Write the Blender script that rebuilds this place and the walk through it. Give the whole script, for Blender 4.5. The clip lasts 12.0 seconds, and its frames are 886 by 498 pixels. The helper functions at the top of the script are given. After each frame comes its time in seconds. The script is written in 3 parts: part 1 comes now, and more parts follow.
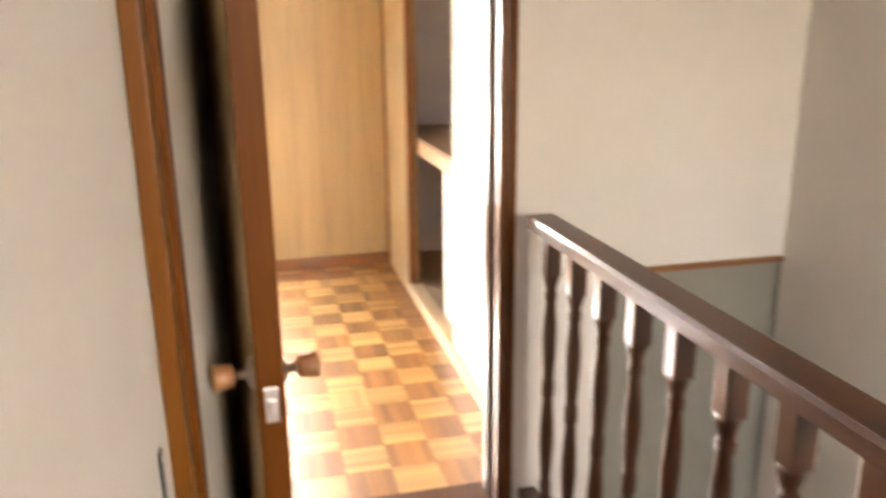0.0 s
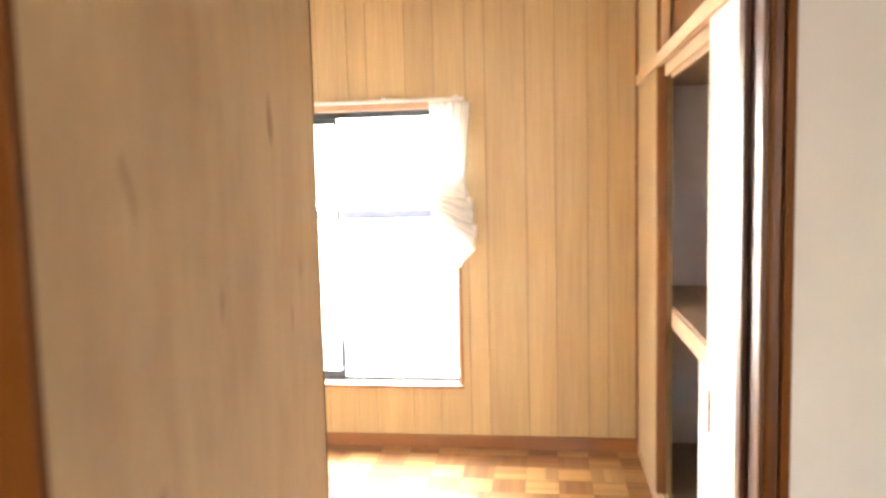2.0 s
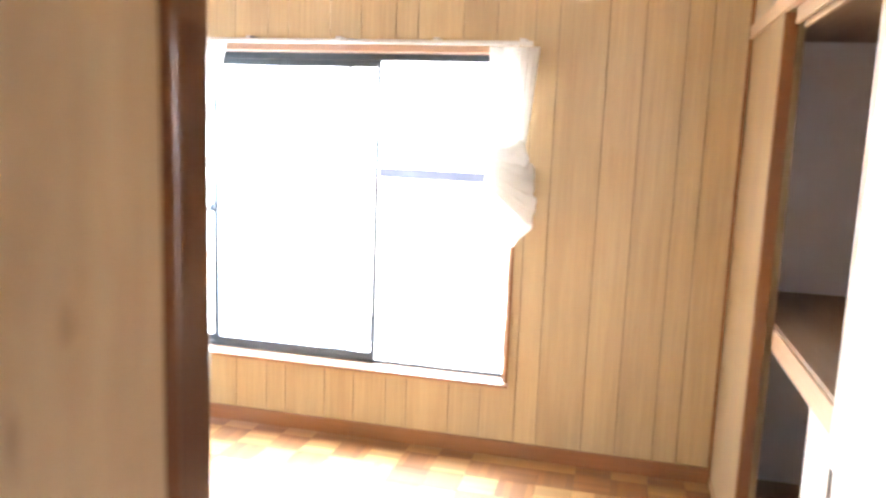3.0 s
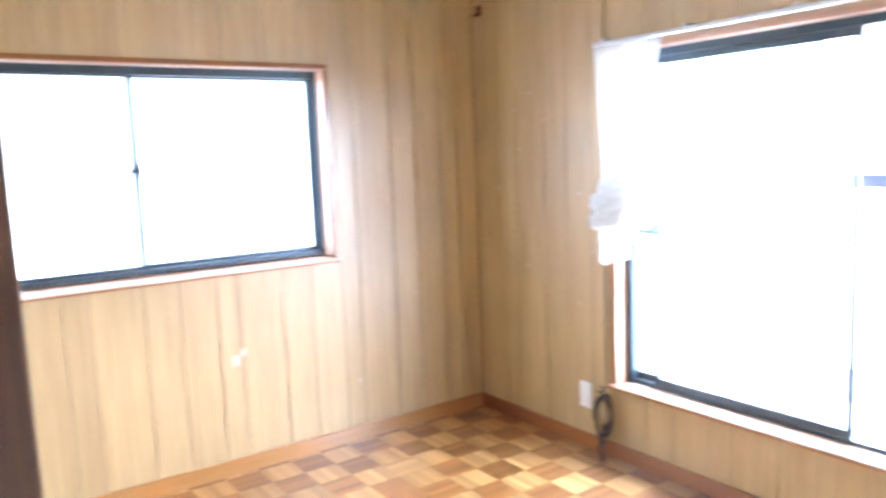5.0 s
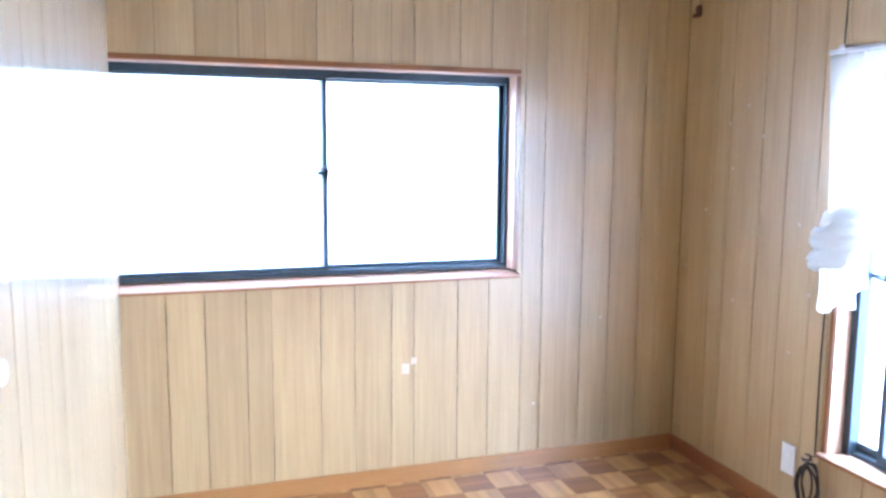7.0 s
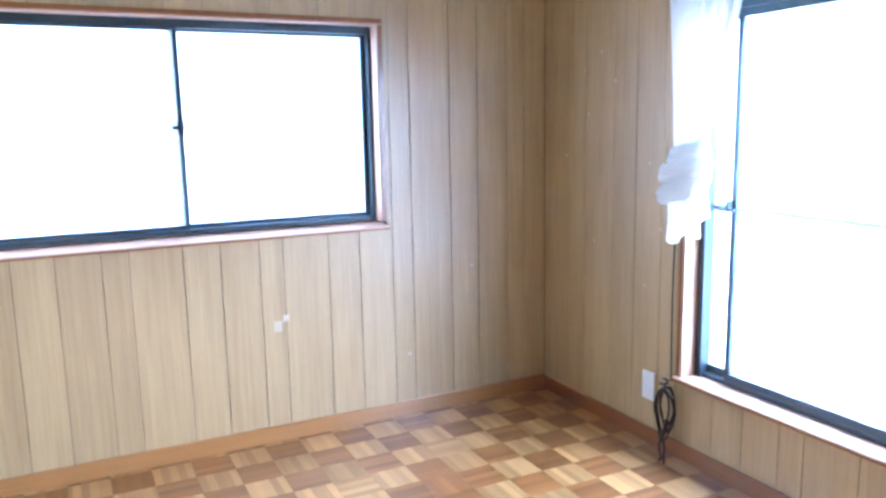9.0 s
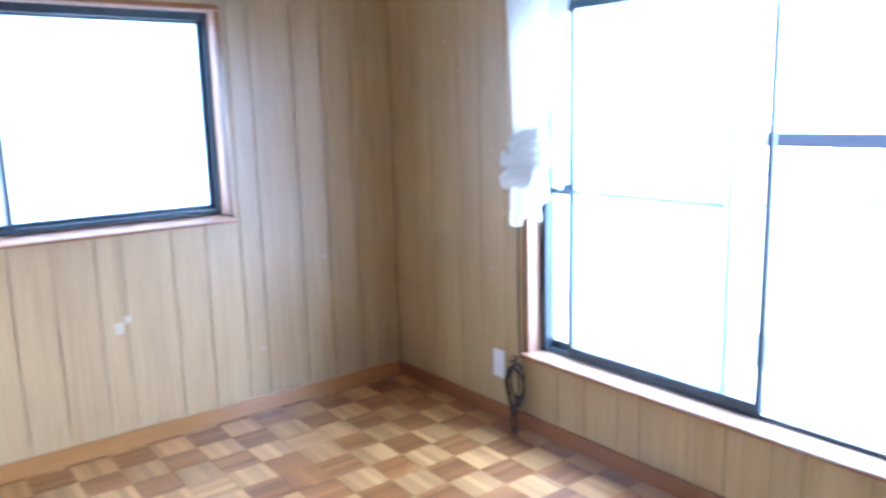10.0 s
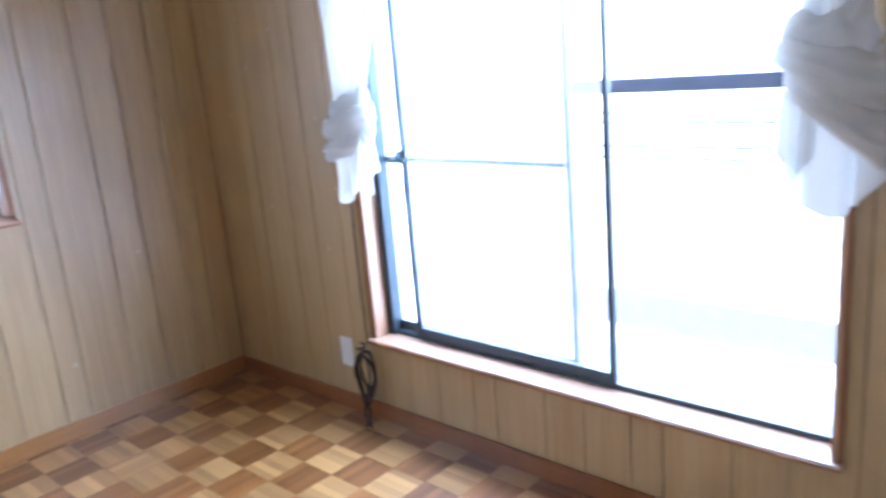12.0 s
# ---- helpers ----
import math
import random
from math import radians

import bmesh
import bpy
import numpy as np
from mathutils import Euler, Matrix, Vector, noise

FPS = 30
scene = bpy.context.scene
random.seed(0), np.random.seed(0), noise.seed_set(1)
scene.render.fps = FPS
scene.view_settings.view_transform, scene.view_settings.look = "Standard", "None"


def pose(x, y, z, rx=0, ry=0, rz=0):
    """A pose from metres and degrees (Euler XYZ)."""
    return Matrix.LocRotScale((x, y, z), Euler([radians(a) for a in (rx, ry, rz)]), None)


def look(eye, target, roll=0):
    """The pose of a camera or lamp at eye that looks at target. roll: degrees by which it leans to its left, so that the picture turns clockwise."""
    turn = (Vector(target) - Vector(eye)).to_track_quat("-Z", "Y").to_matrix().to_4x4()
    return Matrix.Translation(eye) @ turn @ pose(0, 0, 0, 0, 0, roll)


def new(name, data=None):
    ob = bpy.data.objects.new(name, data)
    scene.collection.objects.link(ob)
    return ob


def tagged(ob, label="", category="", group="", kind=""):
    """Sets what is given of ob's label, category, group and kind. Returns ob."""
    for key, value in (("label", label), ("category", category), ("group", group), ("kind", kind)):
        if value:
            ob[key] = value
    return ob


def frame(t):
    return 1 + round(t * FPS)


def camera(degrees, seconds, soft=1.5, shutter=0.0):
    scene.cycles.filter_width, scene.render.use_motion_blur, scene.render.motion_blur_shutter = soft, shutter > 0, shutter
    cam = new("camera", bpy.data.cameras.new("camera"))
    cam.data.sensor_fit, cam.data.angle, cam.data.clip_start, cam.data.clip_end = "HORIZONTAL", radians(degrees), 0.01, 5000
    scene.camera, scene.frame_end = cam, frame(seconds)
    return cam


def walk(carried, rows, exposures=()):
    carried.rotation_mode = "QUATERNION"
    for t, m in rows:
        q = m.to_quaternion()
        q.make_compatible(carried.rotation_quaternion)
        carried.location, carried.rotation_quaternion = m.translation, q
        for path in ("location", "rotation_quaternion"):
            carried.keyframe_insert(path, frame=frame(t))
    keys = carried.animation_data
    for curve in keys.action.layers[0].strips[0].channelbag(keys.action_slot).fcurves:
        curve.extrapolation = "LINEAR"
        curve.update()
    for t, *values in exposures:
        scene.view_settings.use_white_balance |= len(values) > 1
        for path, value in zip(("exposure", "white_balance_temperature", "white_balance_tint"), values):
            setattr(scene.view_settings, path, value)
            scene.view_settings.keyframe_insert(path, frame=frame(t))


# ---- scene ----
cam = camera(60.6, 12.0, soft=2.8, shutter=0.5)
PATH = [
    (0, (2.691, -4.515, 1.349), (3.142, -2.642, 0.814), -0.6),
    (0.2, (2.745, -4.486, 1.367), (3.01, -2.566, 0.877), -2.0),
    (0.5, (2.843, -4.427, 1.38), (2.922, -2.461, 1.022), 0.8),
    (1, (2.945, -4.326, 1.386), (2.761, -2.353, 1.114), 1.1),
    (1.5, (2.932, -4.051, 1.396), (2.767, -2.067, 1.211), -0.0),
    (2, (2.985, -3.796, 1.397), (2.718, -1.823, 1.21), -1.4),
    (2.5, (3.006, -3.521, 1.416), (2.59, -1.583, 1.149), 1.1),
    (2.7, (2.982, -3.396, 1.418), (2.582, -1.458, 1.132), 2.2),
    (4.5, (3.208, -2.436, 1.34), (1.868, -0.986, 1.021), -2.1),
    (5, (3.149, -2.433, 1.374), (1.524, -1.296, 1.117), -2.2),
    (5.5, (3.16, -2.369, 1.384), (1.387, -1.497, 1.076), -1.2),
    (6, (3.125, -2.319, 1.367), (1.346, -1.453, 1.074), -1.4),
    (6.5, (3.107, -2.187, 1.359), (1.198, -1.627, 1.154), -0.0),
    (7, (3.053, -2.166, 1.434), (1.166, -1.557, 1.176), 0.4),
    (7.2, (2.999, -2.195, 1.449), (1.141, -1.47, 1.299), 1.1),
    (8.8, (3.095, -2.105, 1.342), (1.327, -1.217, 1.048), -1.3),
    (9, (3.093, -2.1, 1.337), (1.326, -1.221, 1.01), -1.1),
    (9.5, (3.107, -2.098, 1.334), (1.391, -1.137, 0.969), -0.9),
    (10, (3.117, -2.097, 1.334), (1.557, -0.899, 0.972), -1.5),
    (10.5, (3.133, -2.054, 1.339), (1.739, -0.669, 0.97), -2.2),
    (11, (3.134, -2.017, 1.323), (1.917, -0.477, 0.943), -2.8),
    (11.5, (3.073, -1.983, 1.36), (1.951, -0.391, 0.904), -4.0),
    (12, (2.997, -1.786, 1.347), (1.674, -0.369, 0.855), -4.9),
]
EXPOSURES = [(0, 5.1, 7700, 13), (0.5, 5.15, 7700, 13), (1.0, 5.22, 7800, 13), (1.5, 5.25, 7500, 12.7), (2.0, 5.15, 7300, 12.5), (2.7, 5.0, 6650, 11.5), (4.5, 4.45, 5500, 10), (5.5, 4.34, 5200, 9.5), (6.5, 4.22, 4850, 9), (9.0, 3.9, 4500, 8), (10, 3.65, 4500, 8.5), (11, 3.27, 4800, 10.5), (11.5, 3.2, 5050, 11.5), (12, 3.18, 4850, 11)]
walk(cam, [(t, look(eye, target, roll)) for t, eye, target, roll in PATH], EXPOSURES)

# ---- light ----
world = bpy.data.worlds.new("sky")
scene.world = world
world.use_nodes = True
wn = world.node_tree.nodes
sky = wn.new("ShaderNodeTexSky")
sky.sky_type = "NISHITA"
sky.sun_disc = False
sky.sun_elevation = radians(50)
sky.sun_rotation = radians(160)
sky.altitude = 50
sky.air_density = 1.0
sky.dust_density = 4.0
wn["Background"].inputs["Strength"].default_value = 0.15
world.node_tree.links.new(sky.outputs[0], wn["Background"].inputs["Color"])

sun_data = bpy.data.lights.new("sun", "SUN")
sun_data.energy = 1.2
sun_data.angle = radians(12)
sun_data.color = (1.0, 0.95, 0.88)
sun = new("sun", sun_data)
sun.matrix_world = look((2, -20, 25), (2, 0, 0))


def area_lamp(name, eye, target, w, h, power, color):
    d = bpy.data.lights.new(name, "AREA")
    d.shape, d.size, d.size_y, d.energy, d.color = "RECTANGLE", w, h, power, color
    ob = new(name, d)
    ob.matrix_world = look(eye, target)
    return ob


# added light from an assumed, unseen landing window, behind the start of the walk
area_lamp("landing_added_light", (3.72, -6.96, 1.52), (2.9, -3.3, 1.5), 0.8, 0.8, 0.68, (1.0, 0.91, 0.8))
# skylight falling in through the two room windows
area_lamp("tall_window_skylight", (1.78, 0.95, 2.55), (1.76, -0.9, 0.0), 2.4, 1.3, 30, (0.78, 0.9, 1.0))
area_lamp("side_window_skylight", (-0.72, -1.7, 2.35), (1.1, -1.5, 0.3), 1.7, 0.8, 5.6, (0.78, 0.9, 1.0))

# ---- materials ----


class Nodes:
    """A Principled material with short helpers for its node tree."""

    def __init__(self, name, rough=0.5, metal=0.0, spec=0.5):
        self.m = bpy.data.materials.new(name)
        self.m.use_nodes = True
        self.t = self.m.node_tree
        self.b = self.t.nodes["Principled BSDF"]
        self.b.inputs["Roughness"].default_value = rough
        self.b.inputs["Metallic"].default_value = metal
        self.b.inputs["Specular IOR Level"].default_value = spec

    def n(self, kind, **inputs):
        node = self.t.nodes.new(kind)
        for k, v in inputs.items():
            node.inputs[k.replace("_", " ")].default_value = v
        return node

    def l(self, a, b):
        self.t.links.new(a, b)

    def coords(self, scale=(1, 1, 1), shift=True):
        """Object coordinates, shifted at random from piece to piece."""
        tc = self.n("ShaderNodeTexCoord")
        mp = self.n("ShaderNodeMapping")
        mp.inputs["Scale"].default_value = scale
        if shift:
            oi = self.n("ShaderNodeObjectInfo")
            vm = self.n("ShaderNodeVectorMath")
            vm.operation = "SCALE"
            vm.inputs[0].default_value = (37.0, 53.0, 71.0)
            self.l(oi.outputs["Random"], vm.inputs["Scale"])
            add = self.n("ShaderNodeVectorMath")
            self.l(tc.outputs["Object"], add.inputs[0])
            self.l(vm.outputs[0], add.inputs[1])
            self.l(add.outputs[0], mp.inputs["Vector"])
        else:
            self.l(tc.outputs["Object"], mp.inputs["Vector"])
        return mp.outputs[0]

    def noise(self, vec, scale, detail=4.0, rough=0.55):
        x = self.n("ShaderNodeTexNoise", Scale=scale, Detail=detail, Roughness=rough)
        self.l(vec, x.inputs["Vector"])
        return x.outputs["Fac"]

    def ramp(self, fac, stops):
        r = self.n("ShaderNodeValToRGB")
        e = r.color_ramp.elements
        while len(e) < len(stops):
            e.new(0.5)
        for el, (p, c) in zip(e, stops):
            el.position = p
            el.color = (*c, 1)
        self.l(fac, r.inputs["Fac"])
        return r.outputs["Color"]

    def mix(self, fac, a, b, how="MIX"):
        x = self.n("ShaderNodeMix")
        x.data_type, x.blend_type = "RGBA", how
        for sock, v in ((x.inputs[0], fac), (x.inputs[6], a), (x.inputs[7], b)):
            if hasattr(v, "is_output"):
                self.l(v, sock)
            elif isinstance(v, tuple):
                sock.default_value = (*v, 1)
            else:
                sock.default_value = v
        return x.outputs[2]

    def bump(self, h, strength, dist):
        x = self.n("ShaderNodeBump", Strength=strength, Distance=dist)
        self.l(h, x.inputs["Height"])
        self.l(x.outputs[0], self.b.inputs["Normal"])

    def color(self, c):
        self.l(c, self.b.inputs["Base Color"])

    def roughness(self, fac, lo, hi):
        r = self.n("ShaderNodeMapRange")
        r.inputs["To Min"].default_value, r.inputs["To Max"].default_value = lo, hi
        self.l(fac, r.inputs["Value"])
        self.l(r.outputs[0], self.b.inputs["Roughness"])


def wood(name, light, dark, rough=(0.35, 0.55), axis=2, fine=1.0, vary=0.15, spec=0.5, bump=0.15, coat=0.0, coat_rough=0.3, slats=0, stains=0.0):
    """Wood with grain along one local axis, tinted piece by piece."""
    k = Nodes(name, spec=spec)
    sc = [26.0 * fine, 26.0 * fine, 26.0 * fine]
    sc[axis] = 0.9
    v = k.coords(tuple(sc))
    big = [5.0, 5.0, 5.0]
    big[axis] = 0.35
    v2 = k.coords(tuple(big))
    g = k.noise(v, 3.0, 6.0, 0.65)
    s = k.noise(v2, 1.6, 3.0)
    mid = tuple((a + b) / 2 for a, b in zip(light, dark))
    c = k.ramp(g, [(0.3, dark), (0.52, mid), (0.72, light)])
    c2 = k.ramp(s, [(0.3, dark), (0.7, light)])
    col = k.mix(0.45, c, c2)
    oi = k.n("ShaderNodeObjectInfo")
    tint = k.ramp(oi.outputs["Random"], [(0.0, (1 - vary,) * 3), (1.0, (1.0, 1.0, 1.0))])
    col = k.mix(1.0, col, tint, "MULTIPLY")
    if stains:
        # blotches and small dark knots of old plywood
        v3 = k.coords((1.0, 1.0, 0.55))
        blot = k.noise(v3, 7.0, 5.0, 0.6)
        low = tuple(1 - stains * f for f in (0.8, 1.0, 1.2))
        col = k.mix(1.0, col, k.ramp(blot, [(0.36, low), (0.56, (1.0, 1.0, 1.0))]), "MULTIPLY")
        spot = k.noise(v3, 15.0, 1.0)
        col = k.mix(1.0, col, k.ramp(spot, [(0.22, (0.62, 0.55, 0.46)), (0.30, (1.0, 1.0, 1.0))]), "MULTIPLY")
    if slats:
        # narrow fingers glued side by side within one block
        tc = k.n("ShaderNodeTexCoord")
        sep = k.n("ShaderNodeSeparateXYZ")
        k.l(tc.outputs["Object"], sep.inputs[0])
        mul = k.n("ShaderNodeMath")
        mul.operation = "MULTIPLY"
        mul.inputs[1].default_value = slats / 0.15
        k.l(sep.outputs["Y"], mul.inputs[0])
        add = k.n("ShaderNodeMath")
        add.operation = "ADD"
        add.inputs[1].default_value = 0.5 * (slats % 2)
        k.l(mul.outputs[0], add.inputs[0])
        flo = k.n("ShaderNodeMath")
        flo.operation = "FLOOR"
        k.l(add.outputs[0], flo.inputs[0])
        com = k.n("ShaderNodeCombineXYZ")
        k.l(flo.outputs[0], com.inputs[0])
        k.l(oi.outputs["Random"], com.inputs[1])
        wn_ = k.n("ShaderNodeTexWhiteNoise")
        k.l(com.outputs[0], wn_.inputs["Vector"])
        col = k.mix(1.0, col, k.ramp(wn_.outputs["Value"], [(0.0, (0.66, 0.60, 0.54)), (1.0, (1.1, 1.09, 1.06))]), "MULTIPLY")
    k.color(col)
    k.b.inputs["Coat Weight"].default_value = coat
    k.b.inputs["Coat Roughness"].default_value = coat_rough
    k.roughness(g, *rough)
    k.bump(g, bump, 0.002)
    return k.m


def plaster(name, light, dark, scale=3.0, relief=0.25, rough=0.9):
    k = Nodes(name, rough=rough, spec=0.25)
    v = k.coords((1, 1, 1), shift=False)
    a = k.noise(v, scale, 3.0)
    b = k.noise(v, 260.0, 2.0)
    k.color(k.mix(0.12, k.ramp(a, [(0.3, dark), (0.7, light)]), k.ramp(b, [(0.3, dark), (0.7, light)])))
    k.bump(b, relief, 0.0015)
    return k.m


def metal(name, col, rough=0.35, amount=1.0):
    k = Nodes(name, rough=rough, metal=amount)
    v = k.coords((1, 1, 1))
    a = k.noise(v, 40.0, 3.0)
    k.color(k.ramp(a, [(0.3, tuple(c * 0.85 for c in col)), (0.7, col)]))
    k.roughness(a, rough * 0.8, rough * 1.25)
    return k.m


def plain(name, col, rough=0.5, spec=0.5, speck=0.9):
    k = Nodes(name, rough=rough, spec=spec)
    v = k.coords((1, 1, 1))
    a = k.noise(v, 18.0, 3.0)
    k.color(k.ramp(a, [(0.3, tuple(c * speck for c in col)), (0.7, col)]))
    k.roughness(a, rough * 0.85, min(1.0, rough * 1.15))
    return k.m


def cloth(name, col):
    k = Nodes(name, rough=0.95, spec=0.15)
    v = k.coords((1, 1, 1), shift=False)
    a = k.noise(v, 500.0, 2.0)
    k.color(k.ramp(a, [(0.3, tuple(c * 0.92 for c in col)), (0.7, col)]))
    k.bump(a, 0.2, 0.001)
    tr = k.n("ShaderNodeBsdfTranslucent", Color=(*col, 1))
    mx = k.n("ShaderNodeMixShader", Fac=0.42)
    k.l(k.b.outputs[0], mx.inputs[1])
    k.l(tr.outputs[0], mx.inputs[2])
    k.l(mx.outputs[0], k.t.nodes["Material Output"].inputs["Surface"])
    return k.m


def frosted(name, clear):
    """Figured window glass: bright and blurred, it lets daylight through."""
    k = Nodes(name, rough=0.25)
    tl = k.n("ShaderNodeBsdfTranslucent", Color=(0.95, 0.97, 1.0, 1))
    tp = k.n("ShaderNodeBsdfTransparent", Color=(0.97, 0.98, 1.0, 1))
    mx = k.n("ShaderNodeMixShader", Fac=clear)
    k.l(tl.outputs[0], mx.inputs[1])
    k.l(tp.outputs[0], mx.inputs[2])
    gl = k.n("ShaderNodeBsdfGlossy", Roughness=0.2)
    mx2 = k.n("ShaderNodeMixShader", Fac=0.05)
    k.l(mx.outputs[0], mx2.inputs[1])
    k.l(gl.outputs[0], mx2.inputs[2])
    k.l(mx2.outputs[0], k.t.nodes["Material Output"].inputs["Surface"])
    return k.m


PANEL = wood("panelling_wood", (0.525, 0.372, 0.168), (0.335, 0.21, 0.077), (0.46, 0.56), vary=0.09, spec=1.0, coat=0.7, coat_rough=0.32)
WARDROBE = wood("glossy_wardrobe_wood", (0.50, 0.385, 0.23), (0.34, 0.245, 0.13), (0.46, 0.56), vary=0.07, spec=1.0, coat=1.0, coat_rough=0.13)
GROOVE = plain("groove_wood", (0.18, 0.112, 0.055), 0.7)
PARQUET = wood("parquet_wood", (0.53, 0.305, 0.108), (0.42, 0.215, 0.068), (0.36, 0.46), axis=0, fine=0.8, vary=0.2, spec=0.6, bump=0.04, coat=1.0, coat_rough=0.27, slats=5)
# darker wood tone, with the sheen that changes by grain direction put into the colour
PARQUET_SHEEN_DARK = wood("parquet_wood_dark_tone_and_sheen", (0.34, 0.140, 0.034), (0.245, 0.091, 0.02), (0.36, 0.46), axis=0, fine=0.8, vary=0.25, spec=0.6, bump=0.04, coat=1.0, coat_rough=0.27, slats=5)
TRIM = wood("orange_trim_wood", (0.30, 0.12, 0.036), (0.19, 0.07, 0.02), (0.28, 0.4), fine=1.6, vary=0.08, coat=0.6, coat_rough=0.18)
TRIM_X = wood("orange_trim_wood_lying", (0.30, 0.12, 0.036), (0.19, 0.07, 0.02), (0.28, 0.4), axis=0, fine=1.6, vary=0.08, coat=0.6, coat_rough=0.18)
# casing wood paled to pink: the daylight on it is put into the colour
CASING = wood("lit_pinkish_casing_wood", (0.52, 0.33, 0.22), (0.42, 0.24, 0.15), (0.3, 0.42), fine=1.6, vary=0.06, coat=0.5, coat_rough=0.2)
CASING_X = wood("lit_pinkish_casing_wood_lying", (0.52, 0.33, 0.22), (0.42, 0.24, 0.15), (0.3, 0.42), axis=0, fine=1.6, vary=0.06, coat=0.5, coat_rough=0.2)
# lighter copy of the orange trim wood, window glare put into its colour
TRIM_LIT = wood("lit_skirting_wood", (0.42, 0.205, 0.06), (0.28, 0.12, 0.033), (0.28, 0.4), axis=1, fine=1.6, vary=0.05, coat=0.6, coat_rough=0.18)
HALLTRIM = wood("reddish_brown_post_wood", (0.165, 0.052, 0.006), (0.095, 0.026, 0.003), (0.4, 0.55), fine=1.6, vary=0.06, spec=0.15)
POSTWOOD = wood("orange_brown_casing_wood", (0.23, 0.085, 0.011), (0.135, 0.043, 0.005), (0.35, 0.5), fine=1.6, vary=0.06, spec=0.25)
DARK = wood("dark_varnished_wood", (0.095, 0.030, 0.008), (0.04, 0.012, 0.004), (0.35, 0.5), fine=1.4, vary=0.1, spec=0.3, coat=1.0, coat_rough=0.1)
DARK_Y = wood("dark_varnished_wood_lying", (0.095, 0.030, 0.008), (0.04, 0.012, 0.004), (0.42, 0.55), axis=1, fine=1.4, vary=0.1, spec=0.25, coat=0.45, coat_rough=0.16)
JAMB = wood("brown_jamb_wood", (0.15, 0.05, 0.010), (0.07, 0.021, 0.004), (0.4, 0.55), fine=1.5, vary=0.1, spec=0.3, coat=0.8, coat_rough=0.1)
PALE = wood("pale_closet_wood", (0.66, 0.48, 0.30), (0.52, 0.35, 0.19), (0.45, 0.6), axis=1, vary=0.08)
SHELF = wood("brown_plywood", (0.40, 0.28, 0.18), (0.28, 0.18, 0.11), (0.5, 0.65), axis=1, vary=0.05)
LEAF = wood("door_plywood", (0.56, 0.385, 0.205), (0.44, 0.285, 0.14), (0.45, 0.6), fine=0.35, vary=0.02, stains=0.16)
WALLPAPER = plaster("cream_wallpaper", (0.72, 0.70, 0.68), (0.67, 0.645, 0.62))
# the shade of the stairwell is put into this darker grey green
STAIRWALL = plaster("shaded_grey_green_plaster", (0.27, 0.262, 0.232), (0.225, 0.218, 0.19))
CLOSETWALL = plaster("closet_lining_paper", (0.80, 0.76, 0.77), (0.74, 0.70, 0.71))
CEILING = plaster("ceiling_board", (0.55, 0.48, 0.38), (0.48, 0.42, 0.33))
FUSUMA = plaster("sliding_door_paper", (0.78, 0.73, 0.64), (0.73, 0.67, 0.58), 5.0, 0.1, 0.75)
SASH = metal("bronze_aluminium", (0.05, 0.068, 0.085), 0.38, 0.4)
FROST = frosted("figured_glass", 0.7)
GLASS = frosted("clear_window_glass", 0.96)
LACE = cloth("white_curtain_cotton", (0.89, 0.885, 0.87))
WHITE = plain("white_plastic", (0.78, 0.77, 0.74), 0.35)
BLACK = plain("black_rubber_cable", (0.02, 0.02, 0.022), 0.5)
STEEL = metal("brushed_steel", (0.62, 0.61, 0.6), 0.3)
BRASS = metal("pale_brass", (0.72, 0.56, 0.3), 0.3)
KNOBWOOD = wood("knob_wood", (0.42, 0.2, 0.09), (0.25, 0.1, 0.04), (0.25, 0.4), axis=0, fine=3.0)
BALCONY = plain("painted_balcony_metal", (0.055, 0.066, 0.10), 0.5)
PARAPET = plain("pale_painted_balcony_metal", (0.56, 0.58, 0.56), 0.5)
CONCRETE = plaster("balcony_mortar", (0.5, 0.5, 0.49), (0.42, 0.42, 0.41), 2.0, 0.5)
GROUND = plaster("pale_gravel_ground", (0.42, 0.40, 0.36), (0.32, 0.31, 0.28), 0.4, 0.5)
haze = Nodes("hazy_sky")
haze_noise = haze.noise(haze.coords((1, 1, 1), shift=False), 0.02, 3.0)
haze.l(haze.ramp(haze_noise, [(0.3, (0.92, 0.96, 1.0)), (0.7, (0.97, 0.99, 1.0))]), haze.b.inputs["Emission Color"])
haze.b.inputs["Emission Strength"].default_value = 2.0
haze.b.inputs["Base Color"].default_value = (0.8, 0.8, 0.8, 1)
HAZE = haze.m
BLOT = plain("dried_glue_mark", (0.57, 0.48, 0.37), 0.8)

# ---- mesh helpers ----


def box(bm, x0, x1, y0, y1, z0, z1, bev=0.0):
    """Adds a box to bm, its edges bevelled by bev."""
    vs = [bm.verts.new((x, y, z)) for x in (x0, x1) for y in (y0, y1) for z in (z0, z1)]
    fs = [bm.faces.new([vs[i] for i in q]) for q in
          ((0, 1, 3, 2), (4, 6, 7, 5), (0, 4, 5, 1), (2, 3, 7, 6), (0, 2, 6, 4), (1, 5, 7, 3))]
    if bev > 0:
        es = list({e for f in fs for e in f.edges})
        bmesh.ops.bevel(bm, geom=es, offset=bev, segments=2, affect="EDGES", profile=0.6)
    return bm


def boxes(*items, bev=0.0):
    bm = bmesh.new()
    for it in items:
        box(bm, *it, bev=bev)
    return bm


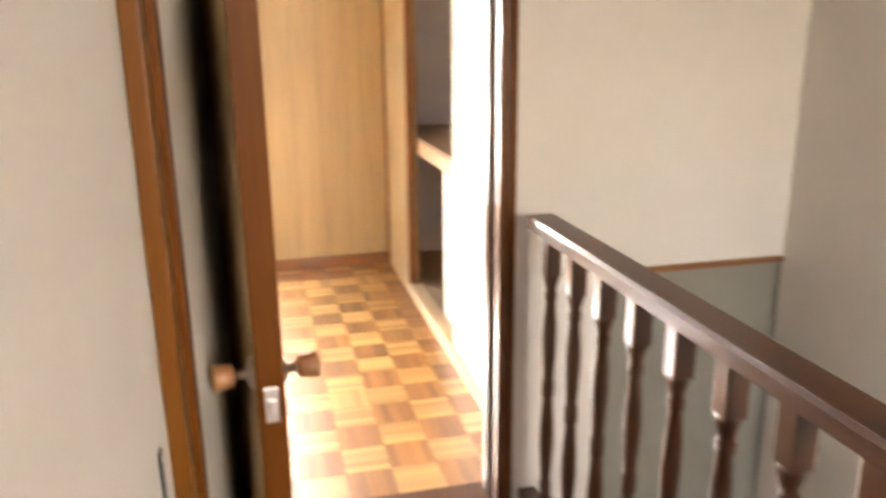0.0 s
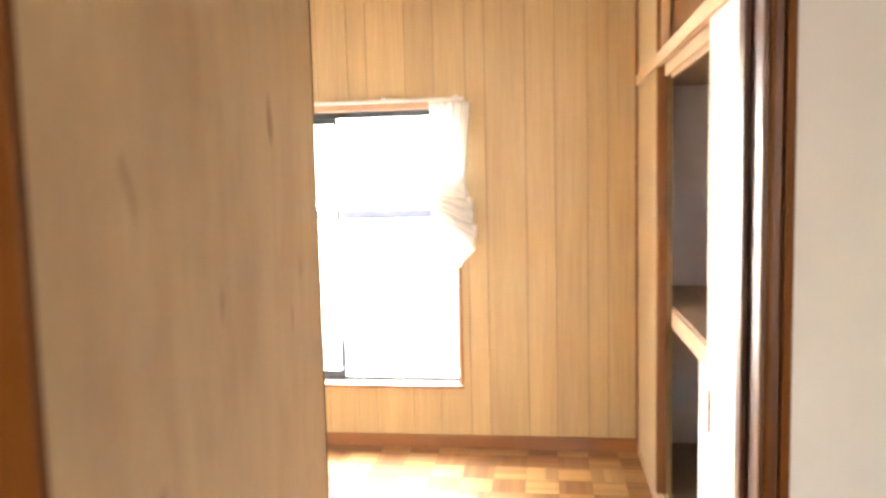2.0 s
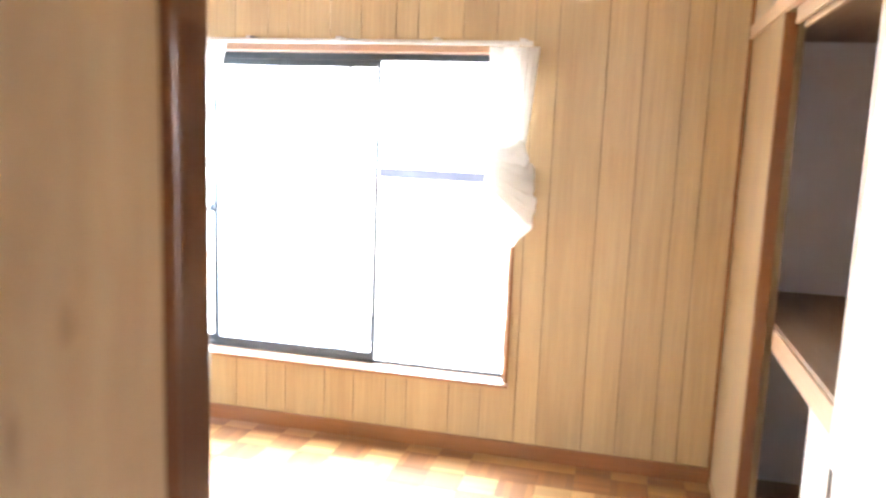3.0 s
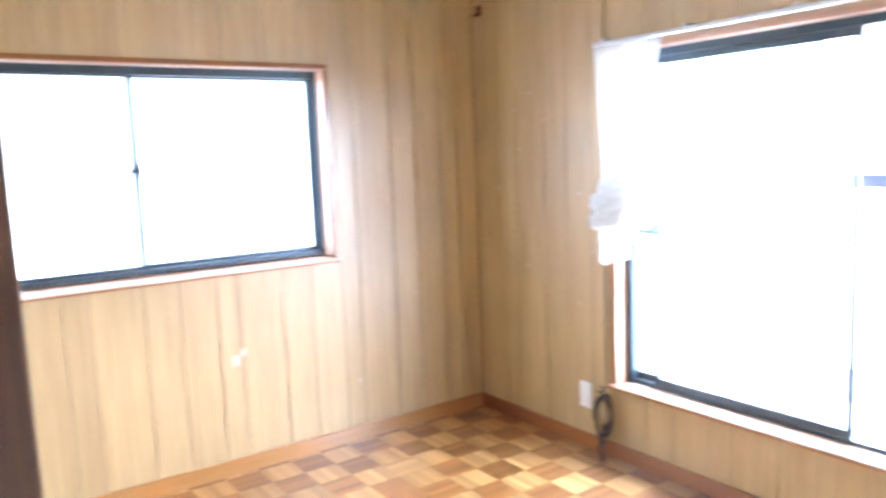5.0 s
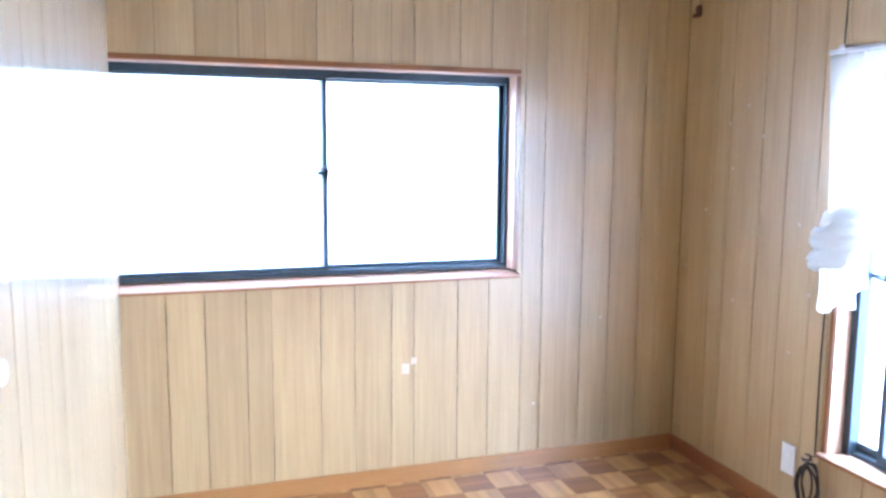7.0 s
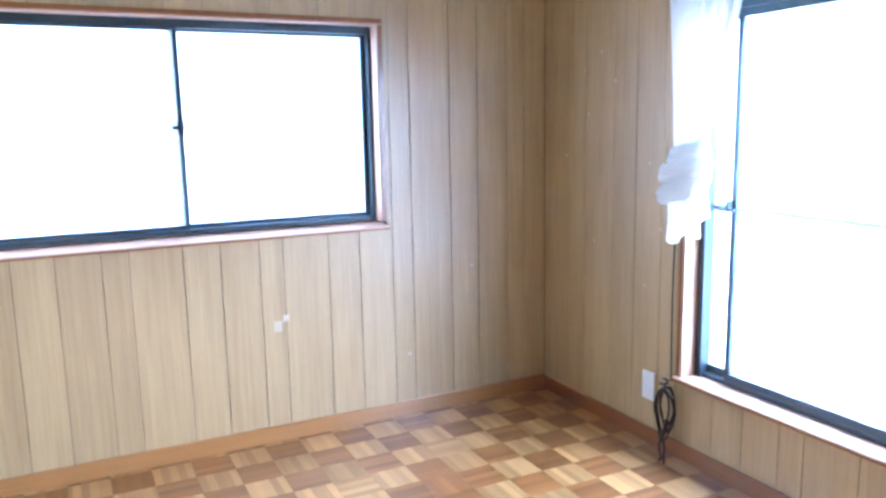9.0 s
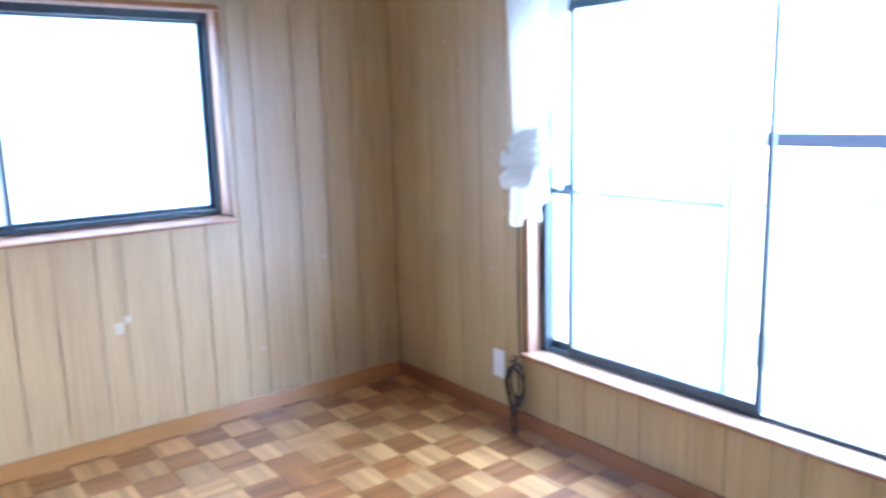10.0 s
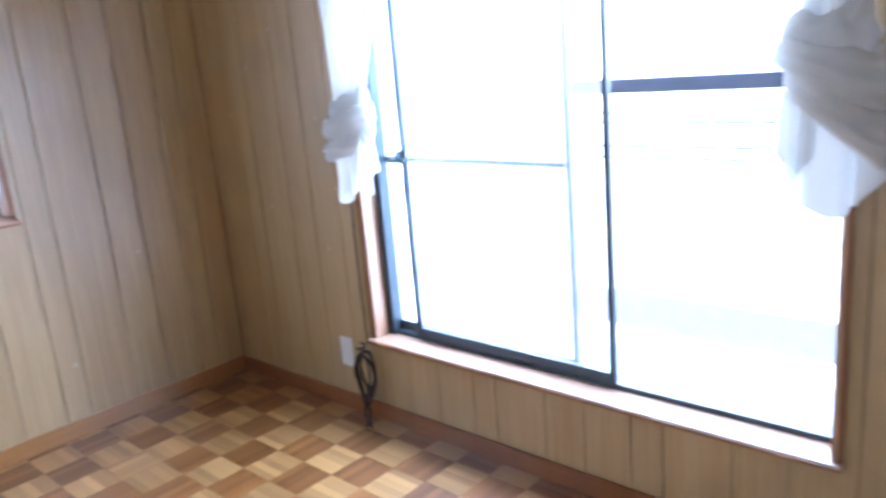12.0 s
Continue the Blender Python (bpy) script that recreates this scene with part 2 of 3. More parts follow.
def lathe(bm, profile, seg=20, at=(0, 0, 0), axis="z"):
    """Adds a turned body: profile rows are (radius, height)."""
    rings = []
    for r, h in profile:
        ring = []
        for i in range(seg):
            a = 2 * math.pi * i / seg
            p = (r * math.cos(a), r * math.sin(a), h)
            if axis == "x":
                p = (h, r * math.cos(a), r * math.sin(a))
            elif axis == "y":
                p = (r * math.sin(a), h, r * math.cos(a))
            ring.append(bm.verts.new((p[0] + at[0], p[1] + at[1], p[2] + at[2])))
        rings.append(ring)
    for a, b in zip(rings, rings[1:]):
        for i in range(seg):
            f = bm.faces.new((a[i], a[(i + 1) % seg], b[(i + 1) % seg], b[i]))
            f.smooth = True
    bm.faces.new(list(reversed(rings[0])))
    bm.faces.new(rings[-1])
    return bm


def tube(bm, pts, r, seg=8):
    """Adds a round cord along the points."""
    pts = [Vector(p) for p in pts]
    rings = []
    for i, p in enumerate(pts):
        d = (pts[min(i + 1, len(pts) - 1)] - pts[max(i - 1, 0)]).normalized()
        u = d.orthogonal().normalized() if abs(d.y) > 0.98 else d.cross(Vector((0, 1, 0))).normalized()
        w = d.cross(u).normalized()
        rings.append([bm.verts.new(p + r * (math.cos(2 * math.pi * k / seg) * u + math.sin(2 * math.pi * k / seg) * w)) for k in range(seg)])
    for a, b in zip(rings, rings[1:]):
        for k in range(seg):
            f = bm.faces.new((a[k], a[(k + 1) % seg], b[(k + 1) % seg], b[k]))
            f.smooth = True
    bm.faces.new(rings[0])
    bm.faces.new(rings[-1])
    return bm


def mesh_of(name, bm, material):
    bmesh.ops.recalc_face_normals(bm, faces=bm.faces)
    me = bpy.data.meshes.new(name)
    bm.to_mesh(me)
    bm.free()
    me.materials.append(material)
    return me


def part(name, bm, material, parent, label=""):
    ob = new(name, mesh_of(name, bm, material))
    ob.parent = parent
    return tagged(ob, label)


def thing(name, bm, material, label, category, group="", kind=""):
    """A thing that is one mesh; without bm, an Empty that holds parts."""
    ob = new(name, mesh_of(name, bm, material) if bm else None)
    return tagged(ob, label, category, group, kind)


def piece(name, me, parent, x, y, z, rz=0, rx=0, ry=0):
    ob = new(name, me)
    ob.parent = parent
    ob.matrix_basis = pose(x, y, z, rx, ry, rz)
    return ob


# ---- large structure: the room ----
XE, YS, CZ = 3.437, -2.462, 2.36       # closet side, wardrobe side, ceiling
NX0, NX1, NZ0, NZ1 = 0.932, 2.564, 0.325, 1.77      # outer size of the tall window's casing
WY0, WY1, WZ0, WZ1 = -2.545, -0.837, 0.890, 1.778  # outer size of the side window's casing
CW = 0.026                                       # casing board

floor = thing("floor", boxes((-0.15, XE + 0.06, -2.9, 0.15, -0.12, -0.008)), GROOVE,
              "parquet floor of checkered honey brown wood blocks", "floor", kind="structure")
wall_north = thing("wall_north", boxes(
    (-0.15, NX0, 0.006, 0.16, -0.1, CZ), (NX1, 4.4, 0.006, 0.16, -0.1, CZ),
    (NX0, NX1, 0.006, 0.16, -0.1, NZ0), (NX0, NX1, 0.006, 0.16, NZ1, CZ)), GROOVE,
    "grooved pale wood panelling round the tall window", "wall", kind="structure")
wall_west = thing("wall_west", boxes(
    (-0.16, -0.006, WY1, 0.006, -0.1, CZ), (-0.16, -0.006, -2.9, WY0, -0.1, CZ),
    (-0.16, -0.006, WY0, WY1, -0.1, WZ0 - 0.008), (-0.16, -0.006, WY0, WY1, WZ1, CZ)), GROOVE,
    "grooved pale wood panelling round the wide window", "wall", kind="structure")
ceiling = thing("ceiling", boxes((-0.16, 4.4, -2.9, 0.16, CZ, CZ + 0.1)), CEILING,
                "pale boarded room ceiling", "ceiling", kind="structure")

# wall between the landing and the room, with the doorway through it
DX0, DX1, DZ = 2.517, 3.30, 2.0
YH, YC, YR = -2.62, -2.50, -2.384    # faces to the landing, beside the closet, beside the wardrobe
wall_south = thing("wall_south", boxes(
    (2.46, DX0 - 0.03, YH, YR, -0.1, CZ), (DX1 + 0.03, XE, YH, YC, -0.1, CZ),
    (DX0 - 0.03, DX1 + 0.03, YH, YC, DZ + 0.03, CZ)), WALLPAPER,
    "cream papered wall with the bedroom doorway", "wall", kind="structure")
wall_stair = thing("wall_stair", boxes((XE, 3.60, YH, YC, -2.8, CZ), (3.60, 4.44, YH, YC, 0.708, CZ)), WALLPAPER,
                   "cream papered wall hanging over the stairwell", "wall", kind="structure")
wall_stair_lower = thing("wall_stair_lower", boxes((3.60, 4.44, YH + 0.03, YC + 0.06, -2.8, 0.708)), STAIRWALL,
                         "grey green plaster wall down the stairwell, darkened for its shade", "wall", kind="structure")
trim_stair = thing("trim_stair", boxes((3.60, 4.20, YH - 0.012, YH + 0.05, 0.692, 0.710), bev=0.003), TRIM_X,
                   "thin brown wooden edge board along the stairwell wall", "trim", kind="structure")
wall_landing_west = thing("wall_landing_west", boxes((2.46, 2.56, -7.0, -3.60, -0.1, CZ), (2.46, 2.584, -3.60, YH, -0.1, CZ)), WALLPAPER,
                          "cream papered wall along the landing", "wall", kind="structure")
wall_landing_east = thing("wall_landing_east", boxes((4.20, 4.44, -7.0, YH, -2.8, CZ)), WALLPAPER,
                          "cream papered wall beside the stairs", "wall", kind="structure")
# unseen end wall, its opening added to let light onto the landing
wall_landing_south = thing("wall_landing_south", boxes(
    (2.42, 3.3, -7.12, -7.0, -2.8, CZ), (4.15, 4.44, -7.12, -7.0, -2.8, CZ),
    (3.3, 4.15, -7.12, -7.0, -2.8, 1.1), (3.3, 4.15, -7.12, -7.0, 1.95, CZ)), WALLPAPER,
    "cream papered unseen end wall of the landing, with an opening added for light", "wall", kind="structure")
landing_floor = thing("landing_floor", boxes((2.42, 3.44, -7.0, YH - 0.03, -0.12, 0.0)), DARK_Y,
                      "dark varnished boards of the landing", "floor", kind="structure")
landing_wall_under = thing("landing_wall_under", boxes((3.30, 3.42, -7.0, YH, -2.8, -0.12)), STAIRWALL,
                           "plaster wall under the landing", "wall", kind="structure")
stair_floor = thing("stair_floor", boxes((3.30, 4.44, -7.0, YC, -2.9, -2.8)), DARK_Y,
                    "dark floor at the foot of the stairwell", "floor", kind="structure")
landing_ceiling = thing("landing_ceiling", boxes((2.42, 4.44, -7.12, -2.9, CZ, CZ + 0.1)), WALLPAPER,
                        "pale ceiling over the landing", "ceiling", kind="structure")

# door frame
door_frame = thing("door_frame", None, None, "dark varnished door frame round the bedroom doorway", "door frame", kind="structure")
for x0, x1, y1 in ((DX0 - 0.03, DX0, YR + 0.012), (DX1, DX1 + 0.03, YC + 0.012)):
    part("jamb", boxes((x0, x1, YH - 0.012, y1, 0.0, DZ), bev=0.004), JAMB, door_frame)
part("casing", boxes((DX1 + 0.031, DX1 + 0.046, YH - 0.016, YH, 0, DZ + 0.05), bev=0.003), HALLTRIM, door_frame, "orange brown edge")
part("bead", boxes((DX1 + 0.008, DX1 + 0.016, YH - 0.017, YH - 0.0125, 0.002, DZ), bev=0.002), HALLTRIM, door_frame, "rounded lighter bead")
part("jamb_nosing", boxes((DX0, DX0 + 0.104, YH - 0.012, YH + 0.02, 0.012, DZ), bev=0.004), HALLTRIM, door_frame)
part("stop", boxes((DX1 - 0.012, DX1 - 0.001, YH + 0.05, YH + 0.085, 0.012, DZ), bev=0.003), DARK, door_frame)
part("stop", boxes((DX0 + 0.001, DX0 + 0.012, YH + 0.04, YH + 0.07, 0.012, DZ), bev=0.003), TRIM, door_frame)
part("lintel", boxes((DX0 - 0.03, DX1 + 0.03, YH - 0.012, YC + 0.012, DZ, DZ + 0.03), bev=0.004), JAMB, door_frame)
part("threshold", boxes((DX0, DX1, YH - 0.03, YC, -0.1, 0.008), bev=0.004), DARK_Y, door_frame)


# ---- windows ----
def window_north():
    win = thing("window_1", None, None, "tall aluminium sliding window in a wooden casing, slid half open", "window", kind="structure")
    d0, d1 = -0.008, 0.10
    part("window_casing", boxes((NX0, NX0 + CW, d0, d1, NZ0 + 0.013, NZ1 - CW), bev=0.002), CASING, win)
    part("window_casing", boxes((NX1 - CW, NX1, d0, d1, NZ0 + 0.013, NZ1 - CW), bev=0.002), CASING, win)
    part("window_casing", boxes((NX0, NX1, d0, d1, NZ1 - CW, NZ1), bev=0.002), CASING_X, win)
    part("window_sill", boxes((NX0 - 0.004, NX1 + 0.004, d0 - 0.022, d1, NZ0 - 0.002, NZ0 + 0.013), bev=0.003), CASING_X, win)
    # added strips: darker fronts beside the reveals coloured as lit, top one left pale
    for e in ((NX0, NX0 + CW * 0.55, -0.011, -0.0085, NZ0 + 0.013, NZ1 - CW), (NX1 - CW * 0.4, NX1, -0.011, -0.0085, NZ0 + 0.013, NZ1 - CW),
              (NX0, NX1, -0.011, -0.0085, NZ1 - CW * 0.75, NZ1), (NX0 - 0.004, NX1 + 0.004, -0.0335, -0.0305, NZ0 - 0.002, NZ0 + 0.007)):
        part("casing_edge", boxes(e, bev=0.001), CASING_X if e[5] == NZ1 else TRIM_X, win, "thin added strip over the casing front")
    x0, x1, z0, z1 = NX0 + CW, NX1 - CW, NZ0 + 0.013, NZ1 - CW
    a, b = 0.060, 0.135
    part("window_frame", boxes((x0, x0 + 0.03, a, b, z0, z1), (x1 - 0.012, x1, a + 0.03, b, z0, z1),
                               (x0 + 0.03, x1 - 0.012, a + 0.012, b, z0, z0 + 0.016),
                               (x0 + 0.03, x1 - 0.012, a, b, z1 - 0.03, z1), bev=0.0015), SASH, win)
    for sx0, sx1, y, zb, mid in ((1.10, 1.922, 0.078, 0.018, False), (0.965, 1.776, 0.108, 0.018, True)):
        s0, s1, sw = z0 + zb, z1 - 0.03, 0.026
        sash = part("sash", boxes((sx0, sx0 + sw * 0.8, y - 0.01, y + 0.01, s0, s1), (sx1 - sw * 0.7, sx1, y - 0.01, y + 0.01, s0, s1),
                                  (sx0 + sw * 0.8, sx1 - sw * 0.7, y - 0.01, y + 0.01, s0, s0 + 0.03),
                                  (sx0 + sw * 0.8, sx1 - sw * 0.7, y - 0.01, y + 0.01, s1 - 0.03, s1), bev=0.0015), SASH, win)
        if mid:
            part("glazing_bar", boxes((sx0 + sw, sx1 - sw, y - 0.009, y + 0.009, 0.996, 1.014), bev=0.0015), SASH, sash)
        pane = part("pane", boxes((sx0 + 0.01, sx1 - 0.01, y - 0.002, y + 0.002, s0 + 0.01, s1 - 0.01)), FROST if mid else GLASS, sash, "figured glass pane" if mid else "clear glass pane")
        pane.visible_shadow = False
    lat = boxes((1.06, 1.125, 0.045, 0.068, 0.998, 1.013), (1.095, 1.112, 0.04, 0.068, 0.998, 1.04), bev=0.003)
    part("latch", lat, SASH, win)
    return win


def window_west():
    win = thing("window_2", None, None, "wide aluminium sliding window in a wooden casing, closed", "window", kind="structure")
    d0, d1 = 0.008, -0.10
    for y0, y1 in ((WY0, WY0 + CW), (WY1 - CW, WY1)):
        part("window_casing", boxes((d1, d0, y0, y1, WZ0 + CW, WZ1 - CW), bev=0.002), CASING, win)
    part("window_casing", boxes((d1, d0, WY0, WY1, WZ1 - CW, WZ1), bev=0.002), CASING, win)
    bm = bmesh.new()
    ends = [[bm.verts.new((x, y, z)) for x, z in ((d1, WZ0 - 0.008), (d0 + 0.018, WZ0 - 0.008), (d0 + 0.020, WZ0 - 0.005), (d0 + 0.020, WZ0 + 0.002), (d0 + 0.018, WZ0 + 0.005), (d1, WZ0 + CW))]
            for y in (WY0 - 0.004, WY1 + 0.004)]
    for q in range(6):
        bm.faces.new((ends[0][q], ends[0][(q + 1) % 6], ends[1][(q + 1) % 6], ends[1][q]))
    bm.faces.new(ends[0])
    bm.faces.new(ends[1])
    part("window_sill", bm, CASING, win)
    # strips added so the casing fronts look less lit than the pale reveals
    for e in ((0.0085, 0.011, WY1 - CW * 0.75, WY1, WZ0 + CW, WZ1 - CW), (0.0085, 0.011, WY0, WY1, WZ1 - CW * 0.75, WZ1),
              (0.0285, 0.031, WY0 - 0.004, WY1 + 0.004, WZ0 - 0.008, WZ0 - 0.001)):
        part("casing_edge", boxes(e, bev=0.001), TRIM, win, "added orange brown strip, darker than the lit casing reveal")
    y0, y1, z0, z1 = WY0 + CW, WY1 - CW, WZ0 + CW, WZ1 - CW
    a, b = -0.06, -0.135
    part("window_frame", boxes((b, a, y0, y0 + 0.03, z0, z1), (b, a, y1 - 0.014, y1, z0, z1),
                               (b, a, y0 + 0.03, y1 - 0.014, z0, z0 + 0.02), (b, a, y0 + 0.03, y1 - 0.014, z1 - 0.032, z1), bev=0.0015), SASH, win)
    ym = -1.672
    for s0, s1, x in ((y0 + 0.03, ym + 0.014, -0.078), (ym - 0.014, y1 - 0.014, -0.108)):
        za, zb, w = z0 + 0.012, z1 - 0.02, 0.019
        sash = part("sash", boxes((x - 0.01, x + 0.01, s0, s0 + w, za, zb), (x - 0.01, x + 0.01, s1 - w, s1, za, zb),
                                  (x - 0.01, x + 0.01, s0 + w, s1 - w, za, za + 0.025), (x - 0.01, x + 0.01, s0 + w, s1 - w, zb - 0.022, zb), bev=0.0015), SASH, win)
        pane = part("pane", boxes((x - 0.002, x + 0.002, s0 + 0.01, s1 - 0.01, za + 0.01, zb - 0.01)), FROST, sash, "figured glass pane")
        pane.visible_shadow = False
    part("latch", boxes((-0.068, -0.035, ym - 0.014, ym + 0.014, 1.315, 1.365), (-0.05, -0.03, ym - 0.034, ym + 0.014, 1.33, 1.348), bev=0.003), SASH, win)
    return win


window_north()
window_west()

# ---- baseboards and crown moulding ----
thing("baseboard_north", boxes((0.0, XE, -0.011, 0.0, 0.0, 0.07), bev=0.002), TRIM_X,
      "orange brown wooden skirting under the panelling", "baseboard", kind="structure")
thing("baseboard_west", boxes((0.0, 0.011, YS, -0.011, 0.0, 0.07), bev=0.002), TRIM_LIT,
      "orange wooden skirting under the panelling, lightened to gold for window light", "baseboard", kind="structure")
thing("crown_north", boxes((0.0, XE, -0.028, 0.0, CZ - 0.05, CZ - 0.002), bev=0.004), TRIM_X,
      "brown wooden moulding under the ceiling", "trim", kind="structure")
thing("crown_west", boxes((0.0, 0.028, YS, -0.028, CZ - 0.05, CZ - 0.002), bev=0.004), TRIM,
      "brown wooden moulding under the ceiling", "trim", kind="structure")

# ---- the closet along the room's east side ----
PY, FY = -0.67, -1.58     # where the opening begins, where the sliding door begins
closet_wall = thing("wall_east", boxes((XE, XE + 0.06, PY + 0.03, 0.006, -0.1, CZ)), PANEL,
                    "narrow pale panelled wall beside the closet", "wall", kind="structure")
thing("closet_back", boxes((4.16, 4.22, YC, 0.006, -0.1, CZ)), CLOSETWALL,
      "pale papered back of the closet", "closet lining", kind="structure")
thing("closet_side", boxes((XE + 0.06, 4.16, -0.05, 0.006, 0.07, 1.80)), CLOSETWALL,
      "pale papered side of the closet", "closet lining", kind="structure")
thing("closet_end", boxes((XE + 0.06, 4.16, YC, YC + 0.03, 0.712, CZ)), CLOSETWALL,
      "pale papered end of the closet", "closet lining", kind="structure")
thing("closet_floor", boxes((XE + 0.06, 4.16, YC + 0.03, -0.05, 0.0, 0.07)), SHELF,
      "brown plywood closet floor", "closet floor", kind="structure")
thing("closet_sill", boxes((XE - 0.004, XE + 0.06, YC, 0.0, -0.008, 0.035), (XE + 0.008, XE + 0.019, YC, PY, 0.035, 0.07),
                           (XE + 0.031, XE + 0.040, YC, PY, 0.035, 0.07), (XE + 0.052, XE + 0.06, YC, PY, 0.035, 0.07),
                           (XE - 0.004, XE + 0.002, YC, PY, 0.035, 0.07), bev=0.0), PALE,
      "pale grooved wooden sill of the closet's sliding doors", "door track", kind="structure")
thing("closet_post", boxes((XE - 0.006, XE + 0.034, PY, PY + 0.028, 0.07, 1.811), (XE - 0.006, XE + 0.034, PY, PY + 0.028, 1.86, CZ), bev=0.003), TRIM,
      "orange brown wooden closet post", "post", kind="structure")
thing("corner_trim", boxes((XE - 0.014, XE - 0.001, -0.014, -0.001, 0.071, CZ - 0.055), bev=0.002), TRIM,
      "thin brown wooden corner trim beside the closet", "trim", kind="structure")
thing("upper_closet_post", boxes((XE + 0.004, XE + 0.03, PY - 0.055, PY - 0.03, 1.862, CZ - 0.002), bev=0.002), PALE,
      "pale wooden upright of the upper closet", "post", kind="structure")
thing("closet_rail", boxes((XE - 0.012, XE + 0.003, YC, 0.0, 1.812, 1.86), (XE + 0.024, XE + 0.034, YC, PY, 1.775, 1.86),
                           (XE + 0.048, XE + 0.06, YC, PY, 1.765, 1.86), (XE + 0.003, XE + 0.06, YC, 0.0, 1.825, 1.855)), PALE,
      "pale grooved wooden head rail over the closet", "door track", kind="structure")
thing("upper_closet_board", boxes((XE + 0.06, 4.16, YC + 0.03, -0.05, 1.80, 1.855)), SHELF,
      "brown plywood floor of the upper closet", "shelf", kind="structure")
thing("upper_closet_lining", boxes((XE + 0.05, XE + 0.065, YC + 0.03, PY - 0.001, 1.856, CZ)), TRIM,
      "brown boards inside the upper closet", "closet lining", kind="structure")

shelf = thing("closet_shelf", None, None, "brown plywood middle shelf of the closet with a pale front beam", "shelf")
part("board", boxes((XE + 0.062, 4.16, YC + 0.03, -0.05, 0.838, 0.852), bev=0.001), SHELF, shelf)
part("front_beam", boxes((XE + 0.056, XE + 0.098, YC + 0.03, PY + 0.02, 0.765, 0.837), bev=0.003), PALE, shelf, "pale wooden front beam")

board = thing("white_panel", boxes((XE + 0.062, XE + 0.082, -2.3, -1.17, 0.07, 0.764), bev=0.004), FUSUMA,
              "white panel standing under the closet shelf", "panel")


def sliding_door(x, y0, y1, z0, z1, label):
    ob = thing("sliding_door", None, None, label, "sliding door", "closet sliding doors")
    part("panel", boxes((x + 0.003, x + 0.015, y0 + 0.016, y1 - 0.016, z0 + 0.016, z1 - 0.016)), FUSUMA, ob)
    for a in ((x, x + 0.018, y0, y0 + 0.016, z0, z1), (x, x + 0.018, y1 - 0.016, y1, z0, z1),
              (x, x + 0.018, y0 + 0.016, y1 - 0.016, z0, z0 + 0.016), (x, x + 0.018, y0 + 0.016, y1 - 0.016, z1 - 0.016, z1)):
        part("edge_strip", boxes(a, bev=0.002), FUSUMA, ob)
    return ob


dl = sliding_door(XE + 0.004, YC + 0.02, FY, 0.055, 1.822, "cream papered closet sliding door, half open")
part("finger_pull", boxes((XE + 0.002, XE + 0.005, FY - 0.045, FY - 0.03, 0.66, 0.78), bev=0.002), DARK, dl, "dark recessed finger pull")
sliding_door(XE + 0.004, YC + 0.02, FY, 1.862, CZ - 0.01, "small cream papered sliding door of the upper closet")


# ---- the wardrobe along the room's south side ----
def wardrobe():
    ob = thing("wardrobe", None, None, "built-in wardrobe of pale glossy grooved wood with small white knobs", "wardrobe")
    x0, x1 = 0.002, 2.458
    part("body", boxes((x0, x1, -2.88, YS - 0.022, 0.0, CZ - 0.002)), PANEL, ob)
    part("plinth", boxes((x0 + 0.012, x1, YS - 0.021, YS - 0.006, 0.0, 0.055), bev=0.002), TRIM_LIT, ob, "golden brown plinth")
    cuts = [x0, 0.42, 0.84, 1.26, 1.68, 2.10, 2.458]
    for i, (a, b) in enumerate(zip(cuts, cuts[1:])):
        d = part("door", boxes((a + 0.002, b - 0.002, YS - 0.020, YS - 0.003, 0.06, CZ - 0.06), bev=0.002), GROOVE, ob)
        w = b - a - 0.004
        xs = [0.0]
        for s in (0.13, 0.09, 0.15, 0.11):
            if xs[-1] + s < w - 0.05:
                xs.append(xs[-1] + s)
        xs.append(w)
        for p, q in zip(xs, xs[1:]):
            part("plank", boxes((a + 0.002 + p + 0.001, a + 0.002 + q - 0.001, YS - 0.003, YS, 0.06, CZ - 0.06), bev=0.0008), WARDROBE, d)
        if i > 3:
            kx = 2.02 if i == 4 else 2.22
            kn = part("knob_plate", boxes((kx - 0.012, kx + 0.012, YS, YS + 0.003, 1.12, 1.195), bev=0.001), SASH, d, "dark knob plate")
            part("stem", lathe(bmesh.new(), [(0.006, 0.0), (0.005, 0.02), (0.006, 0.05)], 12, (kx, YS + 0.003, 1.157), "y"), BRASS, kn)
            part("knob", lathe(bmesh.new(), [(0.006, 0.0), (0.0155, 0.002), (0.0165, 0.006), (0.013, 0.009), (0.004, 0.011)], 20, (kx, YS + 0.052, 1.157), "y"), WHITE, kn, "white knob")
    return ob


wardrobe()


